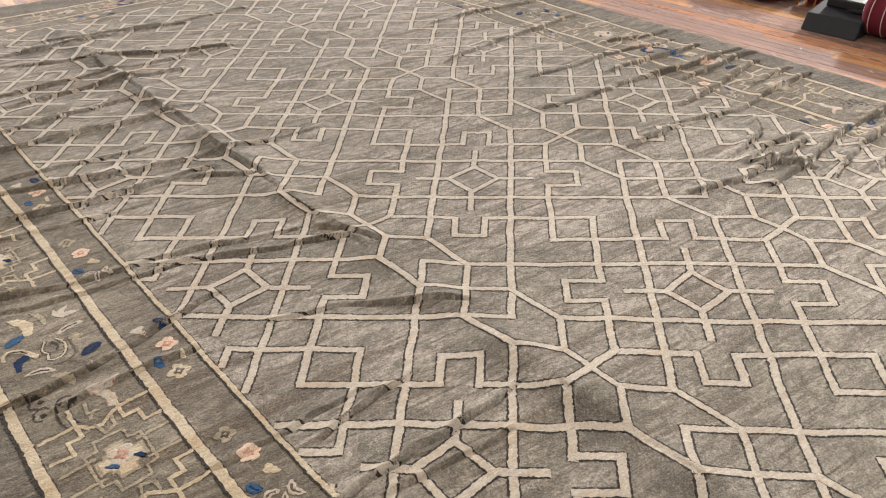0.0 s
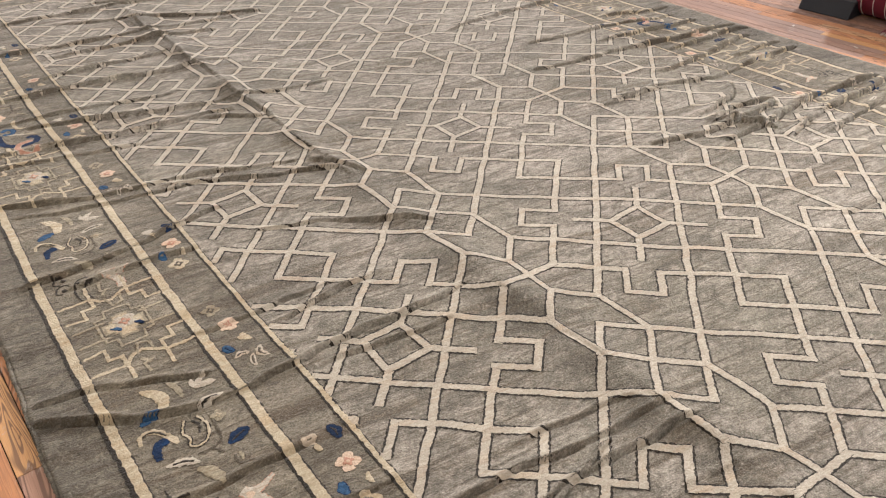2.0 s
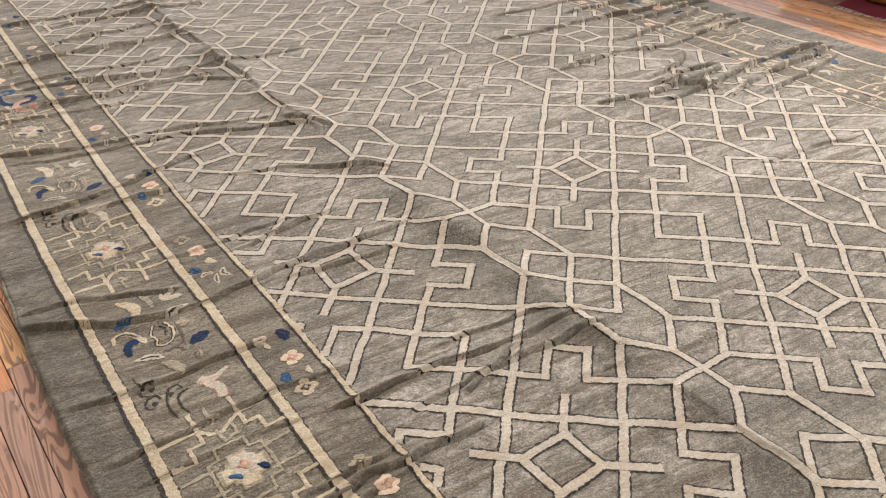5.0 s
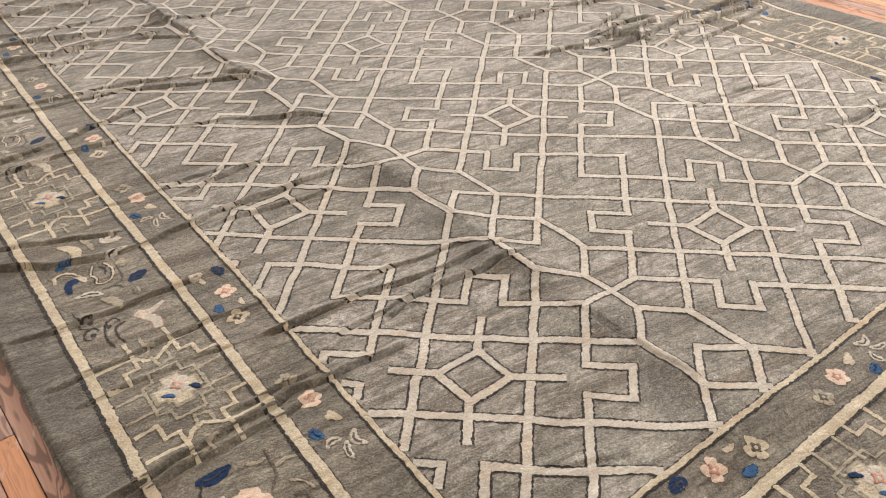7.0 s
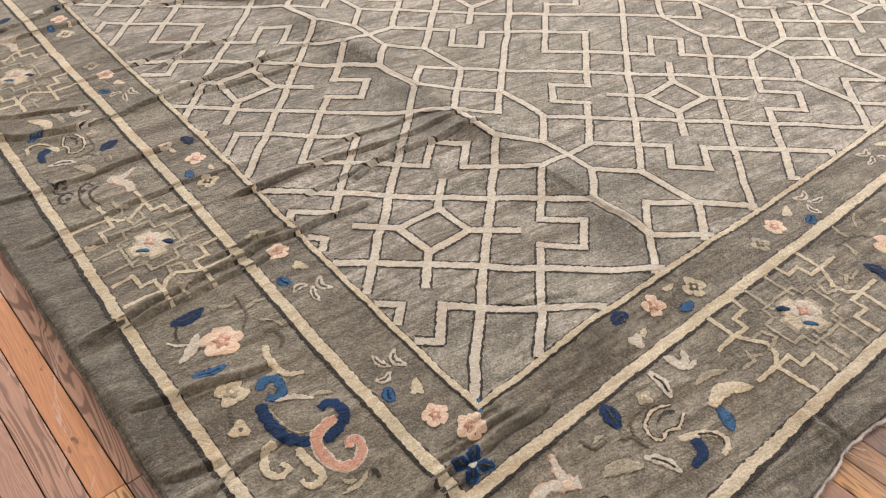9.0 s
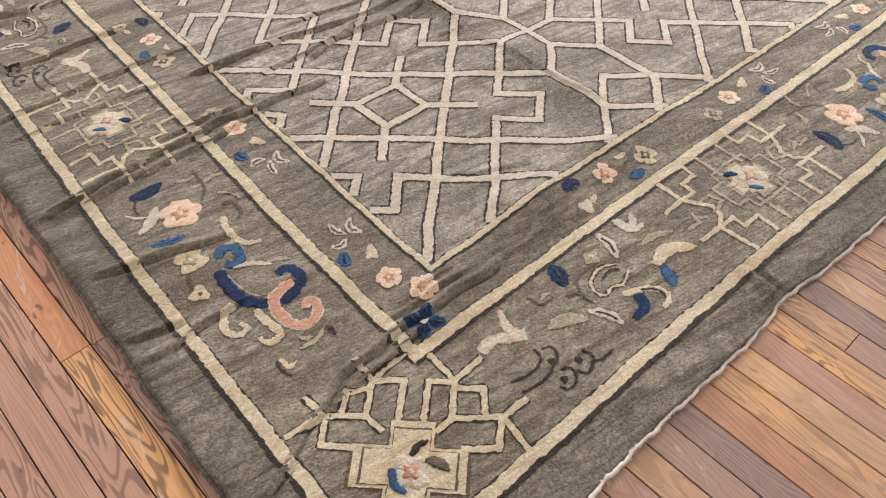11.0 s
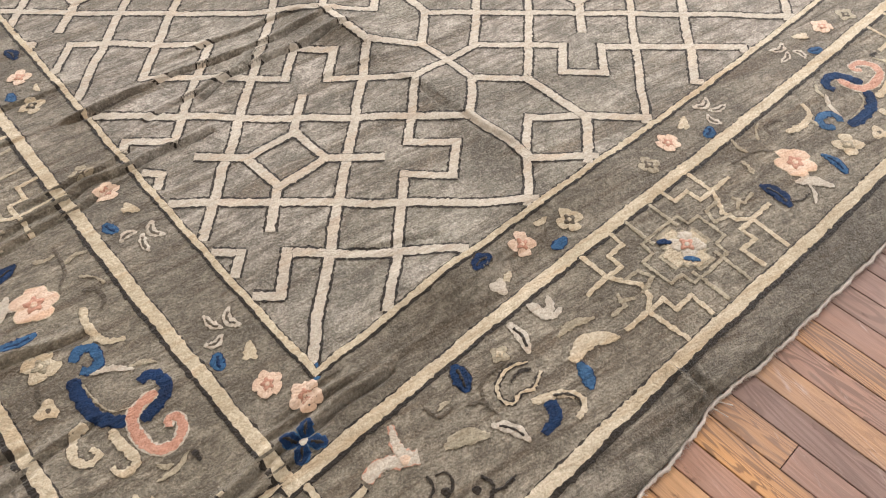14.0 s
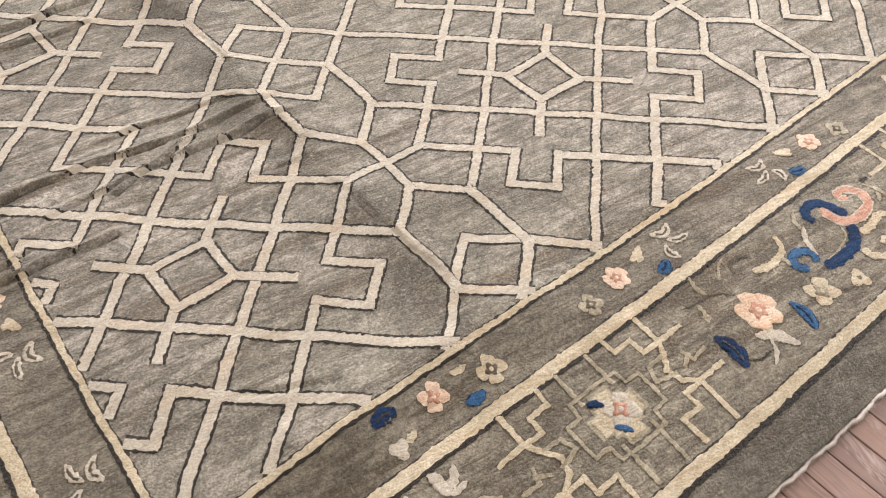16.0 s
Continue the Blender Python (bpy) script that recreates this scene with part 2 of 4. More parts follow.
# ---- room ----
def room():
    x0, x1, y0, y1, h = *ROOM_X, *ROOM_Y, ROOM_H
    # walls and ceiling are unseen, added to close the room and bounce lamp light
    for name, box in (("wall_west", (x0 - 0.2, x0, y0, y1, 0, h)), ("wall_east", (x1, x1 + 0.2, y0, y1, 0, h)),
                      ("wall_south", (x0 - 0.2, x1 + 0.2, y0 - 0.2, y0, 0, h)), ("wall_north", (x0 - 0.2, x1 + 0.2, y1, y1 + 0.2, 0, h))):
        bm = bmesh.new()
        slab(bm, *box)
        tagged(part(name, bm, PLASTER, None), "unseen off-white plaster wall, added to close the room and bounce light", "wall", kind="structure")
    bm = bmesh.new()
    slab(bm, x0 - 0.2, x1 + 0.2, y0 - 0.2, y1 + 0.2, h, h + 0.2)
    tagged(part("ceiling", bm, PLASTER, None), "unseen off-white plaster ceiling, added to close the room and bounce light", "ceiling", kind="structure")
    # the heads are out of view, added only to carry the lamps
    rows = [(x, y, AIM, watts, colour, 0) for x, y, watts, colour in LAMPS]
    rows += [(*at, (*aim, 0.0), watts, (1.0, 0.95, 0.88), cone) for at, aim, watts, cone in BEAMS]
    for x, y, aim, watts, colour, cone in rows:
        head = look((x, y, ROOM_H - 0.35), aim)
        lamp = tagged(new("unseen_track_light"), "unseen white track light head, added below the ceiling to light the rug", "track light", "track lights")
        lamp.matrix_world = head
        bm = bmesh.new()
        slab(bm, -0.42, 0.42, -0.27, 0.27, 0.012, 0.12, 0.02)
        part("housing", bm, LAMPMETAL, lamp)
        bm = bmesh.new()
        bmesh.ops.create_cone(bm, cap_ends=True, segments=12, radius1=0.02, radius2=0.02, depth=0.36,
                              matrix=head.inverted() @ Matrix.Translation((x, y, ROOM_H - 0.18)))
        part("stem", bm, LAMPMETAL, lamp)
        data = bpy.data.lights.new("lamp", "SPOT" if cone else "AREA")
        data.energy, data.color = watts, colour
        if cone:
            data.spot_size, data.spot_blend, data.shadow_soft_size = radians(cone), 1.0, 0.12
        else:
            data.shape, data.size, data.size_y = "RECTANGLE", 0.8, 0.5
        li = new("lamp", data)
        li.parent = lamp


room()

# ---- rug: a long carpet with a lattice field and three bands of border ----
U1, V1 = 2.99, 6.08            # field from the near corner at 0, 0
G0, O0, E0 = -0.155, -0.49, -0.61   # guard line, outer line and bound edge at the short end
GL, OL, EL = -0.175, -0.525, -0.685  # the same along the long side
GR, OR, ER = 3.13, 3.54, 3.76
GT, OT, ET = 6.26, 6.52, 6.80

CREASES = [  # x0, y0, x1, y1, height, half width
    (0.70, 6.0, 0.735, 2.2, 0.020, 0.070), (0.735, 2.2, 0.755, 0.75, 0.020, 0.080), (0.755, 0.75, 0.79, 0.14, 0.015, 0.070),
    (0.70, 5.6, 0.72, 2.6, 0.007, 0.014), (0.735, 2.0, 0.745, 0.75, 0.002, 0.014), (0.72, 0.62, 0.79, 0.15, 0.003, 0.014),
    (0.66, 2.86, 0.80, 2.60, 0.010, 0.022), (0.40, 3.58, 0.68, 3.40, 0.009, 0.018), (0.54, 0.75, 0.72, 0.73, 0.005, 0.016),
    # the near west side
    (-0.62, 0.76, -0.37, 0.795, 0.010, 0.014), (-0.37, 0.795, -0.10, 0.822, 0.014, 0.014), (-0.10, 0.822, 0.24, 0.76, 0.012, 0.012),
    (-0.55, 0.745, -0.05, 0.775, 0.008, 0.012), (-0.30, 0.85, 0.05, 0.855, 0.006, 0.010),
    (-0.05, 1.06, 0.20, 1.05, 0.013, 0.012), (0.20, 1.05, 0.46, 0.975, 0.013, 0.012), (0.46, 0.975, 0.80, 0.965, 0.010, 0.013),
    (0.10, 0.93, 0.50, 0.90, 0.008, 0.010), (0.45, 0.90, 0.78, 0.89, 0.010, 0.011), (0.24, 0.885, 0.52, 0.945, 0.009, 0.011),
    (0.30, 1.11, 0.70, 1.03, 0.008, 0.011),
    (-0.68, 1.93, -0.45, 1.79, 0.016, 0.015), (-0.45, 1.79, -0.20, 1.725, 0.016, 0.014), (-0.20, 1.725, 0.08, 1.72, 0.014, 0.013),
    (0.08, 1.72, 0.66, 1.74, 0.012, 0.012), (-0.67, 2.01, -0.45, 1.96, 0.010, 0.012), (-0.51, 1.99, -0.22, 1.86, 0.010, 0.012),
    (0.05, 1.66, 0.50, 1.63, 0.007, 0.011), (0.06, 1.93, 0.46, 1.965, 0.009, 0.012),
    (-0.66, 1.50, -0.10, 1.42, 0.008, 0.016), (-0.62, 1.24, 0.0, 1.20, 0.007, 0.014), (-0.60, 1.12, -0.15, 1.08, 0.006, 0.012),
    (-0.58, 2.62, -0.22, 2.62, 0.014, 0.015), (-0.22, 2.61, 0.18, 2.72, 0.012, 0.014), (-0.45, 2.52, 0.0, 2.50, 0.010, 0.014),
    (0.22, 2.48, 0.45, 2.37, 0.012, 0.014), (0.45, 2.37, 0.80, 2.13, 0.011, 0.014), (0.05, 3.02, 0.50, 2.81, 0.014, 0.015),
    (-0.20, 2.05, 0.30, 2.00, 0.006, 0.013), (0.50, 2.82, 0.72, 2.70, 0.012, 0.014),
    # the far west side
    (-0.55, 3.24, 0.00, 3.07, 0.018, 0.017), (0.00, 3.07, 0.60, 2.90, 0.014, 0.016), (-0.5, 3.12, 0.2, 2.94, 0.009, 0.014),
    (-0.60, 3.75, 0.60, 3.55, 0.015, 0.018), (-0.5, 3.60, 0.3, 3.45, 0.011, 0.017), (-0.25, 3.95, 0.53, 3.70, 0.016, 0.018),
    (0.53, 3.70, 1.20, 3.62, 0.010, 0.018), (-0.60, 4.4, 0.9, 4.25, 0.016, 0.02), (-0.5, 4.1, 0.5, 3.95, 0.013, 0.018),
    (-0.05, 4.56, 0.66, 4.58, 0.018, 0.02), (0.05, 4.90, 1.05, 4.82, 0.017, 0.022), (-0.5, 5.1, 1.4, 5.0, 0.015, 0.022),
    (0.24, 5.53, 1.46, 4.97, 0.016, 0.024), (-0.4, 5.7, 1.9, 5.65, 0.016, 0.025), (0.58, 5.82, 1.4, 5.6, 0.015, 0.024),
    # the east side
    (2.15, 1.97, 2.85, 2.00, 0.017, 0.017), (2.25, 1.88, 2.60, 1.88, 0.018, 0.017), (2.60, 1.88, 3.20, 1.93, 0.020, 0.018),
    (3.20, 1.93, 3.60, 1.88, 0.018, 0.018), (2.55, 1.74, 3.00, 1.80, 0.020, 0.018), (3.00, 1.80, 3.60, 1.83, 0.018, 0.018),
    (2.36, 2.05, 2.62, 2.10, 0.016, 0.015), (2.62, 2.10, 2.86, 2.03, 0.015, 0.015), (2.40, 2.13, 2.72, 2.19, 0.014, 0.015),
    (2.72, 2.19, 2.88, 2.32, 0.013, 0.015), (2.75, 1.64, 3.5, 1.74, 0.013, 0.016), (2.42, 2.04, 2.57, 1.82, 0.014, 0.016),
    (2.45, 2.50, 2.95, 2.40, 0.016, 0.017), (2.95, 2.40, 3.65, 2.42, 0.014, 0.017), (2.12, 2.51, 2.53, 2.45, 0.010, 0.016),
    (2.16, 3.05, 2.70, 2.98, 0.014, 0.018), (2.70, 2.98, 3.70, 2.88, 0.017, 0.018), (3.0, 2.84, 3.72, 2.79, 0.017, 0.018),
    (2.7, 2.62, 3.6, 2.70, 0.015, 0.017), (3.22, 2.52, 3.66, 2.53, 0.015, 0.017), (3.20, 3.50, 3.68, 3.40, 0.018, 0.02),
    (2.4, 3.4, 3.6, 3.28, 0.014, 0.02), (2.2, 3.9, 3.5, 4.0, 0.014, 0.02), (2.8, 3.15, 3.6, 3.10, 0.015, 0.018), (2.6, 4.5, 3.7, 4.4, 0.016, 0.022),
    (1.98, 2.06, 2.21, 1.96, 0.010, 0.016), (2.10, 1.23, 2.64, 1.11, 0.007, 0.020), (2.3, 0.75, 3.3, 0.62, 0.010, 0.020), (1.3, 1.0, 1.9, 0.92, 0.003, 0.03),
    # the near corner and the short end
    (0.13, -0.074, -0.13, -0.082, 0.014, 0.013), (-0.13, -0.082, -0.33, -0.105, 0.014, 0.012), (-0.33, -0.105, -0.60, -0.22, 0.012, 0.013),
    (0.06, -0.045, -0.18, -0.055, 0.008, 0.010), (-0.10, -0.115, -0.50, -0.165, 0.008, 0.010), (0.02, -0.022, -0.14, -0.030, 0.006, 0.009),
    (0.03, 0.000, 0.70, 0.000, 0.019, 0.075), (0.70, 0.005, 1.00, -0.01, 0.012, 0.07),
    (0.10, -0.048, 0.60, -0.046, 0.004, 0.009), (0.12, -0.072, 0.55, -0.070, 0.004, 0.009),
    (0.56, -0.47, 0.552, -0.60, 0.007, 0.020), (-0.30, 0.44, -0.62, 0.50, 0.008, 0.016), (-0.64, 0.30, -0.52, 0.26, 0.008, 0.014),
    (-0.40, 0.235, -0.66, 0.215, 0.007, 0.014), (0.25, 0.22, 0.52, 0.05, 0.004, 0.012), (0.05, -0.125, 0.85, -0.115, -0.006, 0.030),
]
_rng = np.random.default_rng(7)
WAVES = [(k * math.cos(a), k * math.sin(a), ph, 0.9 / k ** 1.15) for k, a, ph in
         zip(_rng.uniform(3, 22, 26), _rng.uniform(0, 3.14, 26), _rng.uniform(0, 6.28, 26))]


_C = np.array(CREASES)


def relief(x, y):
    """Height of the pile's surface over the floor, with folds and creases."""
    x, y = np.asarray(x, float), np.asarray(y, float)
    if x.size > 4000:
        flat = [relief(a, c) for a, c in zip(np.array_split(x.ravel(), x.size // 3000), np.array_split(y.ravel(), x.size // 3000))]
        return np.concatenate(flat).reshape(x.shape)
    z = np.full(x.shape, 0.020)
    for kx, ky, ph, amp in WAVES:
        z = z + 0.0125 * amp * np.sin(kx * x + ky * y + ph)
    wx = x + 0.010 * np.sin(8 * x + 9 * y) + 0.003 * np.sin(41 * y - 22 * x)
    wy = y + 0.012 * np.sin(7 * x - 5 * y) + 0.004 * np.sin(37 * x + 19 * y)
    x0, y0, x1, y1, high, wide = (c[:, None] for c in _C.T)
    wide = np.where((x0 > 1.9) & (wide < 0.03), 1.35 * wide, wide)
    dx, dy = x1 - x0, y1 - y0
    s = ((wx - x0) * dx + (wy - y0) * dy) / (dx * dx + dy * dy)
    e = np.clip(s, 0, 1)
    d2 = (wx - x0 - e * dx) ** 2 + (wy - y0 - e * dy) ** 2
    taper = np.where((x0 > 1.9) & (wide < 0.04), 1.4, np.where((y0 < 0.0) & (wide < 0.03), 0.95, 1.15)) * (0.35 + 0.65 * np.abs(np.sin(np.pi * e)) ** 0.5)
    taper = taper * (0.78 + 0.42 * np.sin(13 * wy + 11 * wx + 9 * y0) * np.sin(5 * wy - 7 * wx + 4 * x0))
    side = ((wy - y0) * dx - (wx - x0) * dy) / np.hypot(dx, dy) * np.sign(dx)
    inside = (s > 0) & (s < 1) & (wide < 0.03)
    z = z + (high * taper * (np.exp(-d2 / wide ** 2) + 0.28 * np.exp(-d2 / (3.2 * wide) ** 2))).sum(0)
    z = z - (2.1 * high * taper * inside * np.exp(-((side + 0.95 * wide) / 0.0058) ** 2)).sum(0)
    z = z + 0.0035 * np.sin(27 * y + 5 * np.sin(3 * y)) * np.exp(-((x + 0.66) / 0.07) ** 2)  # the slack west edge
    return np.maximum(z, 0.003)


SHEET = {}


def drape(x, y, up=0.0):
    """Height of the woven sheet at a place, read off its own grid."""
    xs, ys, z = SHEET["x"], SHEET["y"], SHEET["z"]
    x, y = np.asarray(x, float), np.asarray(y, float)
    i = np.clip(np.searchsorted(xs, x) - 1, 0, len(xs) - 2)
    j = np.clip(np.searchsorted(ys, y) - 1, 0, len(ys) - 2)
    s, t = np.clip((x - xs[i]) / (xs[i + 1] - xs[i]), 0, 1), np.clip((y - ys[j]) / (ys[j + 1] - ys[j]), 0, 1)
    return z[i, j] * (1 - s) * (1 - t) + z[i + 1, j] * s * (1 - t) + z[i, j + 1] * (1 - s) * t + z[i + 1, j + 1] * s * t + up


def edge_shift(x, y):
    """The hand-knotted edges wander a little."""
    ex = 0.005 * np.sin(2.1 * y + 0.6) + 0.003 * np.sin(6.3 * y) + 0.0015 * np.sin(31 * y)
    ex = ex + 0.022 / (1 + np.exp((y - 1.0) / 0.12)) + 0.014 * np.exp(-((y + 0.35) / 0.3) ** 2)
    ey = 0.005 * np.sin(2.6 * x + 1.0) + 0.003 * np.sin(7.1 * x + 2.0) + 0.018 * np.exp(-((x - 0.58) / 0.10) ** 2) - 0.022 * np.exp(-((x + 0.35) / 0.35) ** 2)
    return ex, ey


rug = tagged(new("rug"), "large creased grey-brown wool rug with cream lattice and flowered border", "rug")


def rug_pile():
    def steps(marks, d):
        out = []
        for a, b in zip(marks, marks[1:]):
            n = max(1, round((b - a) / d))
            out += [a + (b - a) * k / n for k in range(n)]
        return np.array(out + [marks[-1]])
    xs = steps([EL, OL, GL, 0.0, U1, GR, OR, ER], 0.0115)
    ys = steps([E0, O0, G0, 0.0, 2.2], 0.0048)
    ys = np.concatenate([ys[:-1], steps([2.2, 3.4], 0.0065)[:-1], steps([3.4, V1, GT, OT, ET], 0.012)])
    nx, ny = len(xs), len(ys)
    gx, gy = np.meshgrid(xs, ys, indexing="ij")
    ex, ey = edge_shift(gx, gy)
    px = gx + np.where(gx < OL, (OL - gx) / (OL - EL), np.where(gx > OR, (gx - OR) / (ER - OR), 0)) * ex
    py = gy + np.where(gy < O0, (O0 - gy) / (O0 - E0), np.where(gy > OT, (gy - OT) / (ET - OT), 0)) * ey
    z = relief(px, py)
    rim = np.minimum(np.minimum(gx - EL, ER - gx), np.minimum(gy - E0, ET - gy))
    z = np.where(rim < 0.02, np.minimum(z, 0.012 + 0.3 * z), z)
    SHEET.update(x=xs, y=ys, z=z)
    verts = np.stack([px, py, z], -1).reshape(-1, 3)
    a = (np.arange(nx - 1)[:, None] * ny + np.arange(ny - 1)[None]).ravel()
    faces = np.stack([a, a + ny, a + ny + 1, a + 1], 1)
    cx, cy = (gx[:-1, :-1] + gx[1:, 1:]).ravel() / 2, (gy[:-1, :-1] + gy[1:, 1:]).ravel() / 2
    idx = np.full(len(cx), 3)
    idx[(cx > OL) & (cx < OR) & (cy > O0) & (cy < OT)] = 2
    idx[(cx > GL) & (cx < GR) & (cy > G0) & (cy < GT)] = 1
    idx[(cx > 0) & (cx < U1) & (cy > 0) & (cy < V1)] = 0
    # turned-down edge to the floor
    loop = [i * ny for i in range(nx)] + [(nx - 1) * ny + j for j in range(1, ny)] + [i * ny + ny - 1 for i in range(nx - 2, -1, -1)] + [j for j in range(ny - 2, 0, -1)]
    base = len(verts)
    low = verts[loop].copy()
    low[:, 2] = 0.001
    verts = np.concatenate([verts, low])
    n = len(loop)
    skirt = [(loop[k], base + k, base + (k + 1) % n, loop[(k + 1) % n]) for k in range(n)]
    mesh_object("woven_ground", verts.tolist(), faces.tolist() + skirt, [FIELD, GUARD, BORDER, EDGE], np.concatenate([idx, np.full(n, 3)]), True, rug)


rug_pile()


class Ribbons:
    """Bands of dyed pile that stand a few millimetres proud of the ground, with carved edges."""

    def __init__(self):
        self.v, self.f, self.m = [], [], []

    def band(self, pts, half, rim=0.006, up=0.0013, step=0.0065, rough=0.0013, keep=None):
        """pts: (x, y) along the middle; half: half width, or one for each point; rim: the width of the dark edge, or of its right and left edges."""
        pts = np.asarray(pts, float)
        halves = np.full(len(pts), half, float) if np.isscalar(half) else np.asarray(half, float)
        seg = np.hypot(*np.diff(pts, axis=0).T)
        at = np.concatenate([[0], np.cumsum(seg)])
        n = max(2, int(at[-1] / step) + 1)
        s = np.linspace(0, at[-1], n)
        x, y, w = np.interp(s, at, pts[:, 0]), np.interp(s, at, pts[:, 1]), np.interp(s, at, halves)
        x, y = x + 0.0010 * np.sin(33 * y + 17 * x), y + 0.0010 * np.sin(37 * x - 15 * y)
        tx, ty = np.gradient(x), np.gradient(y)
        ln = np.hypot(tx, ty) + 1e-9
        nx, ny = -ty / ln, tx / ln
        if keep is not None:
            ok = keep(x, y)
            cuts = np.flatnonzero(np.diff(np.concatenate([[0], ok.astype(int), [0]])))
            runs = list(zip(cuts[::2], cuts[1::2]))
        else:
            runs = [(0, n)]
        for a, b in runs:
            if b - a < 2:
                continue
            xs, ys, ws, ax, ay = x[a:b], y[a:b], w[a:b], nx[a:b], ny[a:b]
            j1, j2, j3, j4 = (rough * _rng.standard_normal(b - a) for _ in range(4))
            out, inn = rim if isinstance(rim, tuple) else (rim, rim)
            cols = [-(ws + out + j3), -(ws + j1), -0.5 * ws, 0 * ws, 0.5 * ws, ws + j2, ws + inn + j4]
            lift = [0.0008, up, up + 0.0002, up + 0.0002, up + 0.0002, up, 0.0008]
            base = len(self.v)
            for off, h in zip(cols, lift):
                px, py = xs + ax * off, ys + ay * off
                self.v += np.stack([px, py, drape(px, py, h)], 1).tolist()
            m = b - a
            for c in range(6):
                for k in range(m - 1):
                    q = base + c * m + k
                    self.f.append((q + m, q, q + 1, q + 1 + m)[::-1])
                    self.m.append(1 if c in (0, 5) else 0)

    def blob(self, cx, cy, radius, up=0.0014, rim=0.002, n=20):
        """A filled patch; radius(angle) gives its outline."""
        base = len(self.v)
        angs = np.linspace(0, 2 * math.pi, n, endpoint=False)
        r = np.array([radius(a) for a in angs]) * (1 + 0.06 * _rng.standard_normal(n))
        xs, ys = [np.array([cx])], [np.array([cy])]
        lift = [np.array([up + 0.0002])]
        for k, h in ((0.5, up + 0.0002), (1.0, up), (None, 0.0008)):
            rr = r + rim if k is None else r * k
            xs.append(cx + rr * np.cos(angs)), ys.append(cy + rr * np.sin(angs)), lift.append(np.full(n, h))
        x, y, h = np.concatenate(xs), np.concatenate(ys), np.concatenate(lift)
        self.v += np.stack([x, y, drape(x, y, h)], 1).tolist()
        for k in range(n):
            l = (k + 1) % n
            self.f.append((base, base + 1 + k, base + 1 + l)), self.m.append(0)
            for ring in range(2):
                p, q = base + 1 + ring * n, base + 1 + (ring + 1) * n
                self.f.append((p + k, q + k, q + l, p + l)), self.m.append(1 if ring == 1 else 0)

    def done(self, name, top, rim=None, label=""):
        return mesh_object(name, self.v, self.f, [top, rim or top], self.m, True, rug, label)


# ---- the lattice of the field ----
def lattice(p, q):
    """From lattice units round the first star to metres: the weaving drifts and stretches a little over the length."""
    i, j = (p + q) / 10, (q - p) / 10
    return (0.311 + 1.1025 * i - 0.0285 * j + 0.0207 * i * i + 0.0159 * i * j - 0.0032 * j * j,
            0.546 + 0.0204 * i + 1.0544 * j - 0.006 * i * i + 0.0217 * i * j + 0.0081 * j * j)


def in_field(x, y):
    return (x > 0.006) & (x < U1 - 0.006) & (y > 0.006) & (y < V1 - 0.006)


LINE = 0.0118
STAR = [  # p0, q0, p1, q1, layer
    (1, -6, 1, 3, 0), (-1, -3, -1, 6, 0), (-6, 1, 3, 1, 1), (-3, -1, 6, -1, 1),
    (2, -3, 2, -0.37, 0), (2, 0.37, 2, 2, 0), (-2, -2, -2, -0.37, 0), (-2, 0.37, -2, 3, 0),
    (-3, 2, -0.37, 2, 1), (0.37, 2, 2, 2, 1), (-2, -2, -0.37, -2, 1), (0.37, -2, 3, -2, 1),
    (0, 0.66, 0, 1.5, 2), (0, -0.66, 0, -1.55, 2), (0.66, 0, 1.55, 0, 3), (-0.66, 0, -1.5, 0, 3),
    (0, 0.66, 0.66, 0, 4), (0.66, 0, 0, -0.66, 5), (0, -0.66, -0.66, 0, 4), (-0.66, 0, 0, 0.66, 5),
    (2, 2, 3, 3, 4), (3, 2, 2, 3, 5), (3, 2, 4, 2, 2), (3, 2, 3, 1, 3), (2, 3, 1, 3, 2), (2, 3, 2, 4, 3),
    (4, 2, 5, 1, 4), (3, 1, 4, 0, 4), (2, 4, 1, 5, 4), (1, 3, 0, 4, 4),
    (4, 0, 6, 0, 2), (5, 1, 5, -1, 3)]
for s in (1, -1):  # the stepped notches on the four outer lines
    STAR += [(2 * s, 0.37, 2.8 * s, 0.37, 2), (2.8 * s, 0.37, 2.8 * s, -0.37, 3), (2.8 * s, -0.37, 2 * s, -0.37, 2),
             (0.37, 2 * s, 0.37, 2.8 * s, 3), (0.37, 2.8 * s, -0.37, 2.8 * s, 2), (-0.37, 2.8 * s, -0.37, 2 * s, 3)]


